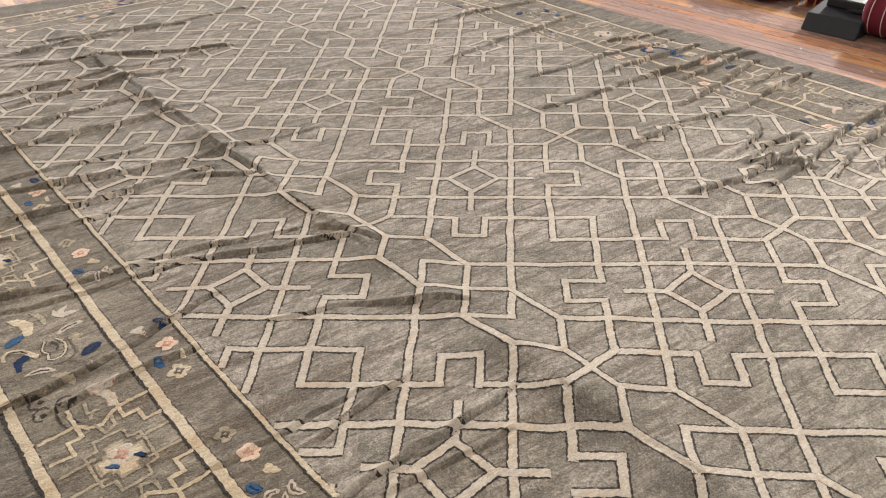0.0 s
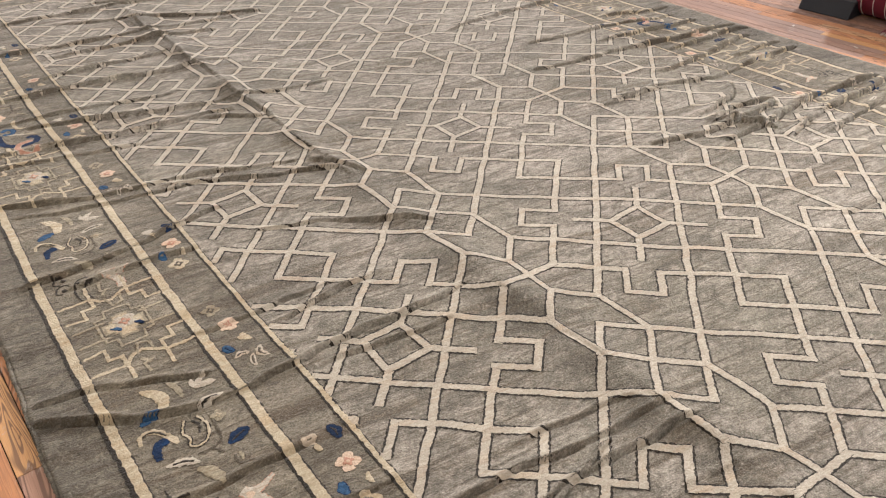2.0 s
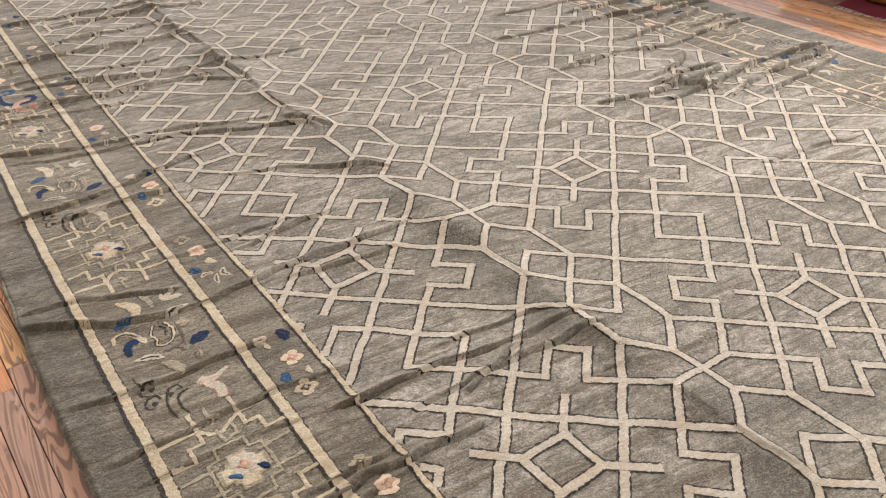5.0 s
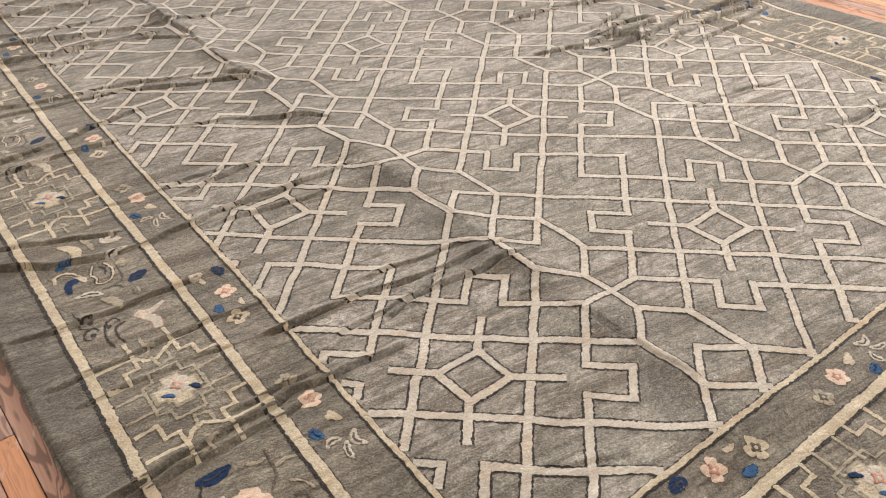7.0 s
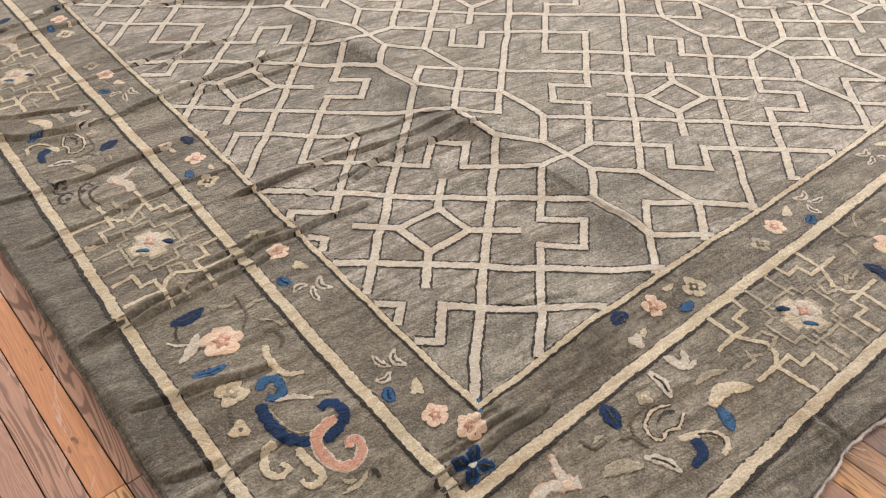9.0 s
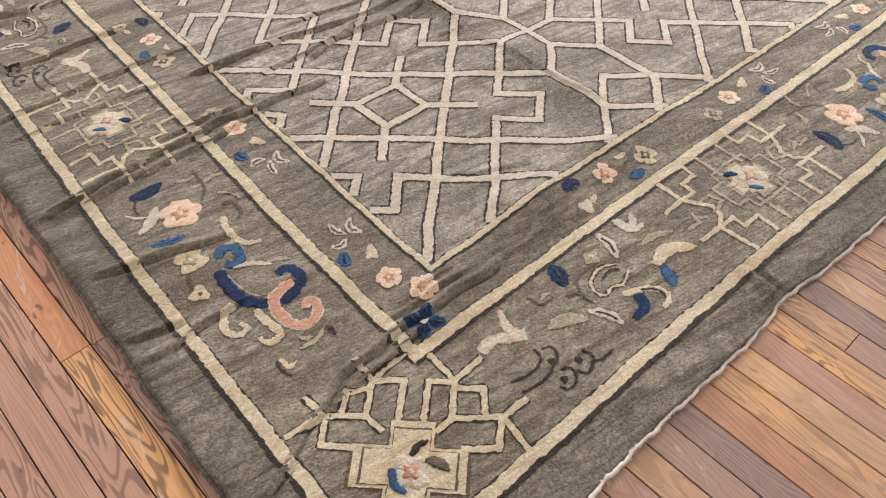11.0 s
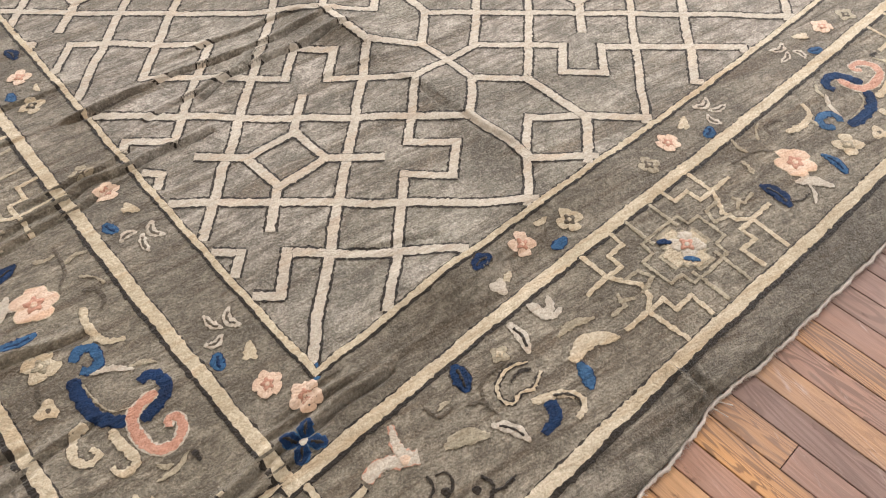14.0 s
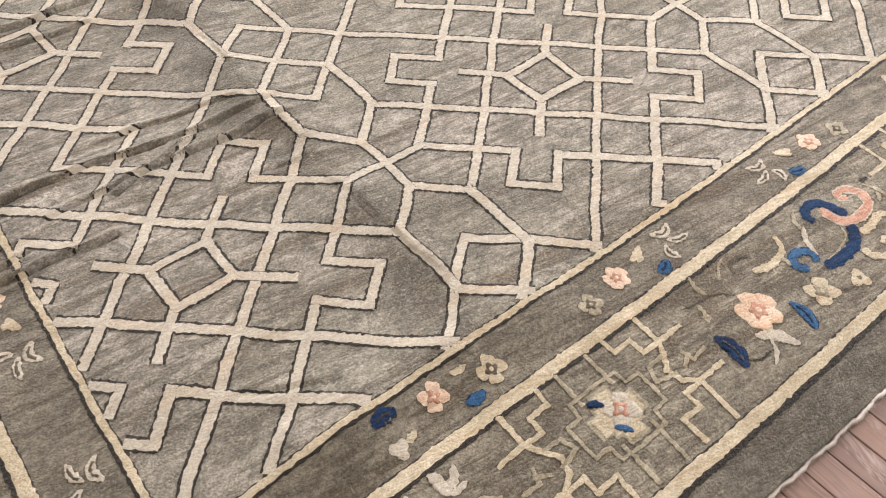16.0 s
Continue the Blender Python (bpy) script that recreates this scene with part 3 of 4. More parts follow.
def field_lattice():
    rest = Ribbons()
    for i in range(-1, 4):
        for j in range(-1, 7):
            cp, cq = 5 * (i - j), 5 * (i + j)
            near = i in (0, 1) and j in (0, 1, 2)
            for p0, q0, p1, q1, layer in STAR:
                r = Ribbons() if near else rest
                ln = math.hypot(p1 - p0, q1 - q0)
                ep, eq = (p1 - p0) / ln * 0.07, (q1 - q0) / ln * 0.07
                k = np.linspace(0, 1, max(2, int(ln * 3)))
                x, y = lattice(cp + p0 - ep + k * (p1 - p0 + 2 * ep), cq + q0 - eq + k * (q1 - q0 + 2 * eq))
                x = x + 0.0026 * np.sin(23 * y + 17 * x + layer) + 0.0016 * np.sin(71 * y - 40 * x)
                y = y + 0.0026 * np.sin(21 * x - 13 * y + layer) + 0.0016 * np.sin(67 * x + 35 * y)
                r.band(np.stack([x, y], 1), LINE * (0.90 + 0.18 * _rng.random()), 0.0056, 0.0012 + 0.00012 * layer, step=0.0065 if near else 0.012, keep=in_field)
                if near and r.f:
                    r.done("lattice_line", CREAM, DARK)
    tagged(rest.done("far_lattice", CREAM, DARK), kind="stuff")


field_lattice()


def border_lines():
    for name, (x0, x1, y0, y1), half, rim, mat in (
            ("field_line", (0.0, U1, 0.0, V1), 0.0075, (0.0075, 0.003), STRAW),
            ("guard_line", (GL, GR, G0, GT), 0.0145, (0.010, 0.003), STRAW),
            ("outer_line", (OL, OR, O0, OT), 0.0140, (0.0125, 0.003), STRAW)):
        for n, (a, b) in enumerate((((x0, y0), (x1, y0)), ((x1, y0), (x1, y1)), ((x1, y1), (x0, y1)), ((x0, y1), (x0, y0)))):
            r = Ribbons()
            d = Vector((b[0] - a[0], b[1] - a[1])).normalized() * half
            k = np.linspace(0, 1, 60)
            x, y = a[0] - d.x + k * (b[0] - a[0] + 2 * d.x), a[1] - d.y + k * (b[1] - a[1] + 2 * d.y)
            x = x + 0.004 * np.sin(3.3 * y + n) * abs(d.y / half)
            y = y + 0.004 * np.sin(3.9 * x + n) * abs(d.x / half)
            r.band(np.stack([x, y], 1), half, rim, 0.0014 + 0.0002 * (n % 2), step=0.008)
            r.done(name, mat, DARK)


border_lines()


# ---- woven motifs of the border ----
class Place:
    """A stretch of border: a runs along it, b across it towards the field, both from the stretch's middle."""

    def __init__(self, x, y, along, inward, flip=1):
        self.o, self.a, self.b, self.flip = (x, y), along, inward, flip

    def __call__(self, a, b):
        a *= self.flip
        return (self.o[0] + a * self.a[0] + b * self.b[0], self.o[1] + a * self.a[1] + b * self.b[1])


def curve(pts, n=18):
    """A smooth line through a few points."""
    p = [Vector(q) for q in pts]
    if len(p) == 2:
        return [(p[0].lerp(p[1], k / (n - 1)).x, p[0].lerp(p[1], k / (n - 1)).y) for k in range(n)]
    p = [p[0] * 2 - p[1]] + p + [p[-1] * 2 - p[-2]]
    out = []
    for k in range(1, len(p) - 2):
        for s in range(n // (len(p) - 3) + 1):
            t = s / (n // (len(p) - 3) + 1)
            a, b, c, d = p[k - 1:k + 3]
            out.append(0.5 * (2 * b + (c - a) * t + (2 * a - 5 * b + 4 * c - d) * t * t + (3 * b - a - 3 * c + d) * t ** 3))
    return [(q.x, q.y) for q in out + [p[-2]]]


def leaf(pl, a0, b0, a1, b1, half, top, rim=None, bend=0.12, name="leaf", vein=None, lift=0.0011):
    """A pointed leaf from end to end, slightly bent."""
    mid = ((a0 + a1) / 2 - (b1 - b0) * bend, (b0 + b1) / 2 + (a1 - a0) * bend)
    c = curve([pl(a0, b0), pl(*mid), pl(a1, b1)], 14)
    s = np.linspace(0, 1, len(c))
    w = half * np.sin(np.pi * np.clip(0.06 + 0.9 * s, 0, 1)) ** 0.75 * (1 + 0.10 * np.sin(17 * s + a0 * 50))
    r = Ribbons()
    r.band(c, np.maximum(w, 0.0015), 0.0016, lift, step=0.005)
    ob = r.done(name, top, rim or UMBER)
    if vein:
        r = Ribbons()
        r.band(c[3:-3], 0.0024, 0.0006, lift + 0.0008, step=0.006)
        v = r.done("vein", vein)
        v.parent = ob
    return ob


def scroll(pl, pts, half, top, rim=None, name="scroll", tip=0.55, edge=0.0016, lift=0.0011):
    """A curling stem of even width with a narrower end."""
    c = curve([pl(*p) for p in pts], 36)
    s = np.linspace(0, 1, len(c))
    w = half * (1 - (1 - tip) * s ** 2) * (1 + 0.12 * np.sin(40 * s)) * np.clip(s * 8 + 0.5, 0, 1)
    r = Ribbons()
    r.band(c, w, edge, lift, step=0.005)
    return r.done(name, top, rim or UMBER)


def flower(pl, a, b, size, petal, heart, petals=5, turn=0.3, outline=None, more=0.0):
    r = Ribbons()
    for k in range(petals):
        t = turn + 2 * math.pi * k / petals
        cx, cy = pl(a + 0.56 * size * math.cos(t), b + 0.56 * size * math.sin(t))
        rr = size * 0.47
        r.blob(cx, cy, lambda g: rr * (1 + 0.12 * math.cos(3 * g + k)), 0.0011 + more + 0.0001 * k, 0.0016, 16)
    ob = r.done("flower", petal, outline or UMBER)
    r = Ribbons()
    cx, cy = pl(a, b)
    r.blob(cx, cy, lambda g: size * 0.40 * (1 + 0.28 * math.cos(petals * g)), 0.0019 + more, 0.001, 18)
    c = r.done("flower_heart", heart, UMBER)
    c.parent = ob
    r = Ribbons()
    r.blob(cx, cy, lambda g: size * 0.15, 0.0025 + more, 0.001, 10)
    r.done("flower_eye", petal).parent = ob
    return ob


def bud(pl, a, b, size, top, turn=0.0, lobes=3):
    """A small open blossom seen from the side: lobes on one half, a point on the other."""
    cx, cy = pl(a, b)
    r = Ribbons()
    r.blob(cx, cy, lambda g: size * (0.66 + 0.42 * abs(math.cos(lobes * (g - turn) / 2)) ** 1.5), 0.0011, 0.0016, 24)
    return r.done("bud", top, UMBER)


def spot(pl, a, b, size, top):
    cx, cy = pl(a, b)
    r = Ribbons()
    r.blob(cx, cy, lambda g: size * (1 + 0.15 * math.cos(3 * g)), 0.0012, 0.001, 12)
    return r.done("scroll_eye", top)


def fret(pl, pts, half=0.0062, top=None, rim=None, layer=0, edge=0.0020):
    r = Ribbons()
    for n, (p, q) in enumerate(zip(pts, pts[1:])):
        a, b = Vector(pl(*p)), Vector(pl(*q))
        d = (b - a).normalized() * half * 0.9
        r.band([tuple(a - d), tuple(b + d)], half, edge, 0.0011 + 0.0001 * ((n + layer) % 3), step=0.008)
    return r.done("fret_line", top or STRAW, rim or UMBER)


CROSS = ((1.0, 0.38), (0.38, 0.86))


def stepped(pl, size, top, up, name, shape=((1.0, 0.40), (0.60, 0.62), (0.40, 1.0))):
    """A cross-shaped stepped block round the medallion's flower, one patch of pile."""
    n = 20
    keep = [(i, j) for i in range(n) for j in range(n)
            if any(abs(2 * (i + 0.5) / n - 1) < ha and abs(2 * (j + 0.5) / n - 1) < hb for ha, hb in shape)]
    number, verts, faces = {}, [], []
    for i, j in keep:
        corners = []
        for c in ((i, j), (i + 1, j), (i + 1, j + 1), (i, j + 1)):
            if c not in number:
                number[c] = len(verts)
                x, y = pl(size * (2 * c[0] / n - 1), size * (2 * c[1] / n - 1))
                x, y = x + 0.0008 * _rng.standard_normal(), y + 0.0008 * _rng.standard_normal()
                verts.append((x, y, float(drape(x, y, up))))
            corners.append(number[c])
        faces.append(tuple(corners))
    flat = [Vector(verts[k]) for k in faces[0][:3]]
    if (flat[1] - flat[0]).cross(flat[2] - flat[0]).z < 0:
        faces = [f[::-1] for f in faces]
    return mesh_object(name, verts, faces, [top], None, True, rug)


WEST = dict(along=(0, 1), inward=(1, 0))
SOUTH = dict(along=(1, 0), inward=(0, 1))
EAST = dict(along=(0, 1), inward=(-1, 0))
NORTH = dict(along=(1, 0), inward=(0, -1))


def medallion(x, y, along, inward, reach=1.0):
    """Stepped flower block between two branching frets that tie it to the border's lines."""
    pl = Place(x, y, along, (inward[0] * reach, inward[1] * reach))
    for sa in (1, -1):
        def side(*pts):
            return [(sa * a, b) for a, b in pts]
        # the forked stem of one side
        fret(pl, side((0.195, 0.152), (0.195, 0.068), (0.262, 0.066)))
        fret(pl, side((0.195, 0.068), (0.180, 0.040), (0.155, 0.006), (0.165, -0.028), (0.197, -0.052)), layer=1)
        fret(pl, side((0.265, -0.052), (0.197, -0.052), (0.190, -0.152)), layer=2)
        # stepped brackets towards the two lines
        fret(pl, side((0.096, 0.156), (0.098, 0.105), (0.147, 0.105), (0.148, 0.066), (0.192, 0.066)), 0.0058, layer=1)
        fret(pl, side((0.192, -0.054), (0.147, -0.052), (0.147, -0.092), (0.094, -0.091), (0.098, -0.148)), 0.0058)
        # faded inner hooks
        fret(pl, side((0.215, 0.018), (0.222, -0.010), (0.262, -0.006)), 0.0048, PALE, layer=1)
        fret(pl, side((0.222, 0.006), (0.196, -0.008)), 0.0048, PALE)
        fret(pl, side((0.172, 0.036), (0.130, 0.034), (0.118, 0.000), (0.166, -0.010)), 0.0048, PALE, layer=2)
        # straight bars from the block to the lines
        fret(pl, side((0.043, 0.144), (0.042, 0.060)), 0.0050, PALE)
        fret(pl, side((0.042, -0.056), (0.040, -0.148)), 0.0050, PALE)
        for sb in (1, -1):
            fret(pl, side((0.104, 0.0), (0.102, 0.040 * sb), (0.066, 0.042 * sb), (0.062, 0.074 * sb), (0.0, 0.076 * sb)), 0.0042, PALE, layer=1)
    stepped(pl, 0.066, PALE, 0.0013, "medallion_ground")
    stepped(pl, 0.056, STRAW, 0.0019, "medallion_block")
    flower(pl, 0.012, 0.004, 0.040, CREAM, PINK, 4, 0.8, PALE, 0.0010)
    leaf(pl, -0.036, 0.052, -0.008, 0.030, 0.008, BLUE, DARK, lift=0.0030)
    leaf(pl, -0.028, -0.016, -0.004, -0.046, 0.007, SKY, BLUE, lift=0.0030)


def hook_group(pl):
    """Pink flower, indigo leaves and a thick indigo hook with a pink curl."""
    leaf(pl, 0.290, -0.098, 0.288, -0.006, 0.019, BLUE, DARK, vein=DARK)
    scroll(pl, [(0.277, -0.086), (0.249, -0.104), (0.220, -0.105)], 0.0024, DARK)
    flower(pl, 0.155, -0.022, 0.050, BLUSH, PINK, 5, 0.5, STRAW)
    leaf(pl, 0.215, -0.060, 0.154, -0.134, 0.015, CREAM, bend=-0.1)
    leaf(pl, 0.190, -0.075, 0.170, -0.045, 0.012, CREAM)
    leaf(pl, 0.238, -0.132, 0.195, -0.088, 0.005, CREAM)
    leaf(pl, 0.095, -0.132, 0.080, -0.050, 0.014, SKY, BLUE, vein=BLUE)
    # cream ribbons between the flower and the guard line
    scroll(pl, [(0.078, 0.055), (0.035, 0.041), (-0.010, 0.042), (-0.037, 0.057), (-0.050, 0.088)], 0.0100, STRAW)
    scroll(pl, [(0.000, 0.045), (-0.012, 0.025), (-0.006, 0.010)], 0.0060, PALE)
    scroll(pl, [(0.267, 0.025), (0.256, 0.045), (0.253, 0.072)], 0.0070, PALE)
    scroll(pl, [(0.215, 0.078), (0.221, 0.106), (0.211, 0.135)], 0.0060, PALE)
    scroll(pl, [(0.279, 0.080), (0.234, 0.076), (0.190, 0.065), (0.162, 0.038)], 0.0030, UMBER)
    scroll(pl, [(0.117, 0.074), (0.104, 0.098), (0.068, 0.101), (0.047, 0.082)], 0.0050, UMBER)
    scroll(pl, [(0.160, 0.085), (0.135, 0.110), (0.105, 0.122)], 0.0040, PALE)
    flower(pl, -0.002, -0.079, 0.040, STRAW, PALE, 4, 0.75)
    scroll(pl, [(-0.030, -0.100), (-0.062, -0.112), (-0.085, -0.118)], 0.0030, UMBER)
    bud(pl, -0.103, -0.112, 0.025, STRAW, 1.0)
    spot(pl, -0.105, -0.110, 0.008, UMBER)
    # the hook
    scroll(pl, [(-0.034, -0.025), (-0.017, -0.003), (-0.028, 0.021), (-0.065, 0.020), (-0.078, -0.003), (-0.064, -0.020)], 0.0110, SKY, BLUE, tip=0.8)
    scroll(pl, [(-0.070, -0.042), (-0.108, -0.049), (-0.151, -0.051), (-0.187, -0.043), (-0.218, -0.018), (-0.232, 0.010)], 0.0135, BLUE, BLUE, tip=0.9)
    scroll(pl, [(-0.247, 0.020), (-0.239, 0.057), (-0.220, 0.091), (-0.184, 0.096), (-0.164, 0.080), (-0.168, 0.058)], 0.0130, BLUE, BLUE, tip=0.65)
    scroll(pl, [(-0.094, -0.032), (-0.148, -0.030), (-0.191, -0.017), (-0.206, 0.014)], 0.0024, PALE)
    leaf(pl, -0.085, -0.010, -0.132, 0.066, 0.007, CREAM, bend=-0.1)
    scroll(pl, [(-0.213, 0.073), (-0.213, 0.039), (-0.229, 0.009), (-0.270, -0.001), (-0.319, 0.008), (-0.337, 0.040), (-0.323, 0.070),
                (-0.297, 0.080), (-0.281, 0.067), (-0.297, 0.053)], 0.0120, PINK, CREAM, tip=0.55, edge=0.0034, lift=0.0016)
    scroll(pl, [(-0.187, -0.067), (-0.185, -0.091), (-0.213, -0.112), (-0.243, -0.116), (-0.263, -0.100), (-0.258, -0.076), (-0.236, -0.084)], 0.0100, STRAW)
    scroll(pl, [(-0.226, -0.036), (-0.265, -0.035), (-0.309, -0.028), (-0.326, -0.041), (-0.322, -0.065), (-0.299, -0.072)], 0.0105, STRAW)
    # worn marks by the corner
    leaf(pl, -0.379, -0.022, -0.367, 0.057, 0.006, PALE)
    leaf(pl, -0.350, -0.005, -0.372, 0.020, 0.006, PALE)
    scroll(pl, [(-0.372, 0.064), (-0.399, 0.063)], 0.0065, DARK)
    scroll(pl, [(-0.373, -0.066), (-0.403, -0.062), (-0.399, -0.040)], 0.0060, STRAW)
    scroll(pl, [(-0.374, -0.074), (-0.400, -0.078), (-0.425, -0.070)], 0.0036, DARK)
    leaf(pl, -0.150, 0.110, -0.120, 0.060, 0.006, PALE)


def rosette_group(pl):
    """Ringed rosette among cream leaves, indigo petals, a pink trumpet flower and thin dark tendrils."""
    for a0, b0, w in ((0.177, 0.136, 0.013), (0.230, 0.120, 0.010), (0.230, 0.078, 0.008)):
        leaf(pl, a0, b0, 0.180, 0.082, w, CREAM)
    leaf(pl, 0.112, 0.130, 0.095, 0.046, 0.014, CREAM, vein=DARK)
    flower(pl, 0.046, 0.086, 0.022, PALE, STRAW, 4)
    leaf(pl, -0.042, 0.136, -0.066, 0.068, 0.020, BLUE, DARK, 0.04, vein=DARK)
    # the ring
    scroll(pl, [(0.078, 0.035), (0.036, 0.050), (-0.010, 0.036), (-0.025, 0.007), (-0.013, -0.015), (0.014, -0.007), (0.042, -0.016), (0.082, 0.002)],
           0.0034, STRAW, DARK, "rosette_ring", 0.9, 0.0030)
    scroll(pl, [(0.070, 0.018), (0.045, 0.030), (0.015, 0.022)], 0.0040, DARK)
    scroll(pl, [(0.060, 0.066), (0.018, 0.066), (-0.035, 0.060), (-0.055, 0.020), (-0.050, -0.012)], 0.0026, UMBER)
    leaf(pl, 0.145, -0.026, 0.268, -0.058, 0.019, STRAW, bend=0.2)
    leaf(pl, 0.150, -0.036, 0.190, -0.028, 0.012, STRAW)
    leaf(pl, 0.170, 0.032, 0.265, 0.012, 0.010, PALE)
    leaf(pl, 0.156, -0.040, 0.129, -0.100, 0.015, SKY, BLUE, 0.05)
    scroll(pl, [(0.018, -0.036), (0.058, -0.052), (0.081, -0.066), (0.099, -0.092), (0.089, -0.116), (0.062, -0.122)], 0.0095, STRAW)
    scroll(pl, [(0.060, -0.054), (0.083, -0.070), (0.095, -0.094), (0.086, -0.110)], 0.0022, DARK, lift=0.0020)
    scroll(pl, [(0.046, -0.056), (0.032, -0.090), (-0.014, -0.100)], 0.0135, BLUE, BLUE, tip=0.4)
    leaf(pl, -0.078, -0.016, -0.043, -0.094, 0.013, CREAM, vein=DARK)
    leaf(pl, -0.178, 0.010, -0.094, -0.030, 0.018, PALE)
    leaf(pl, -0.138, 0.076, -0.104, 0.077, 0.005, PALE)
    scroll(pl, [(-0.156, 0.101), (-0.143, 0.064), (-0.108, 0.065)], 0.0030, UMBER)
    scroll(pl, [(-0.084, 0.048), (-0.055, 0.027), (-0.056, 0.002)], 0.0030, UMBER)
    # trumpet flower
    scroll(pl, [(-0.335, 0.062), (-0.296, 0.068), (-0.262, 0.052), (-0.226, 0.032)], 0.0135, CREAM, PINK, tip=1.0)
    scroll(pl, [(-0.240, 0.040), (-0.246, 0.072), (-0.228, 0.120)], 0.0125, CREAM, PINK, tip=0.3, lift=0.0013)
    spot(pl, -0.251, 0.044, 0.010, BLUSH).location.z = 0.0012
    # tendrils
    for line in ([(-0.337, -0.034), (-0.292, -0.045), (-0.251, -0.037), (-0.241, -0.008)],
                 [(-0.337, -0.068), (-0.284, -0.075), (-0.245, -0.068), (-0.215, -0.054), (-0.210, -0.028), (-0.230, -0.018)],
                 [(-0.237, -0.082), (-0.215, -0.094), (-0.225, -0.121), (-0.254, -0.127), (-0.264, -0.109)],
                 [(-0.164, -0.076), (-0.162, -0.108), (-0.195, -0.126), (-0.210, -0.106)],
                 [(-0.175, -0.111), (-0.144, -0.122), (-0.113, -0.121)]):
        scroll(pl, line, 0.0030, DARK, tip=0.7, edge=0.0008)
    for a, b in ((-0.235, -0.054), (-0.247, -0.103), (-0.189, -0.092)):
        spot(pl, a, b, 0.008, DARK)


def corner_medallion(x, y):
    """The corner's flower block with frets that branch out to both borders."""
    pl = Place(x, y, (1, 0), (0, 1))
    for n, line in enumerate((
            [(0.170, 0.225), (0.082, 0.225), (0.018, 0.161)], [(0.082, 0.280), (0.082, 0.225)], [(0.079, 0.220), (0.130, 0.175), (0.056, 0.104)],
            [(0.061, 0.209), (0.020, 0.231), (-0.015, 0.199)], [(0.023, 0.116), (0.018, 0.161), (-0.050, 0.217), (-0.131, 0.224)],
            [(-0.054, 0.275), (-0.050, 0.217)], [(-0.046, 0.214), (-0.089, 0.167), (-0.022, 0.100)])):
        fret(pl, line, 0.0068, STRAW, DARK, n, 0.0034)
    for n, line in enumerate((
            [(0.213, 0.187), (0.210, 0.104), (0.148, 0.039)], [(0.287, 0.107), (0.210, 0.104)], [(0.208, 0.101), (0.167, 0.137), (0.100, 0.070)],
            [(0.201, 0.086), (0.244, 0.048), (0.205, -0.003)], [(0.109, 0.036), (0.148, 0.039), (0.231, -0.029), (0.292, -0.029)],
            [(0.231, -0.029), (0.217, -0.113)], [(0.224, -0.028), (0.174, -0.072), (0.121, -0.028)])):
        fret(pl, line, 0.0068, STRAW, DARK, n, 0.0034)
    turned = Place(x + 0.012, y + 0.012, (0.707, -0.707), (0.707, 0.707))
    stepped(turned, 0.121, UMBER, 0.0012, "medallion_edge", shape=CROSS)
    stepped(turned, 0.114, STRAW, 0.0018, "medallion_ground", CROSS)
    stepped(turned, 0.098, UMBER, 0.0024, "medallion_rim", shape=CROSS)
    stepped(turned, 0.093, STRAW, 0.0030, "medallion_block", CROSS)
    flower(pl, 0.010, 0.003, 0.040, CREAM, PINK, 4, 0.0, STRAW, 0.0022)
    leaf(pl, 0.030, 0.030, 0.078, 0.031, 0.008, DARK, BLUE, lift=0.0044)
    leaf(pl, 0.045, 0.003, 0.068, -0.046, 0.011, UMBER, DARK, lift=0.0044)
    scroll(pl, [(-0.016, 0.034), (-0.030, 0.002), (-0.024, -0.024)], 0.0080, SKY, BLUE, lift=0.0044)


corner_medallion(-0.365, -0.365)
for y in (1.01, 2.22, 3.43, 4.60):
    medallion(-0.35, y, **WEST)
for x in (0.83, 2.10):
    medallion(x, -0.315, **SOUTH)
for y in (1.20, 2.42, 3.62, 4.82):
    medallion(3.335, y, reach=1.18, **EAST)
for x in (0.9, 2.1):
    medallion(x, 6.39, reach=0.78, **NORTH)
hook_group(Place(-0.34, 0.40, **WEST))
rosette_group(Place(-0.355, 1.62, **WEST))
rosette_group(Place(-0.355, 2.76, **WEST))
hook_group(Place(-0.34, 4.02, **WEST))
rosette_group(Place(-0.34, 5.25, **WEST))
rosette_group(Place(0.27, -0.31, **SOUTH))
hook_group(Place(1.42, -0.31, flip=-1, **SOUTH))
rosette_group(Place(2.72, -0.31, flip=-1, **SOUTH))
for n, y in enumerate((0.55, 1.82, 3.02, 4.22, 5.45)):
    (hook_group if n % 2 == 0 else rosette_group)(Place(3.335, y, flip=-1, **EAST))
for n, x in enumerate((0.25, 1.5, 2.7)):
    (rosette_group if n != 1 else hook_group)(Place(x, 6.39, **NORTH))


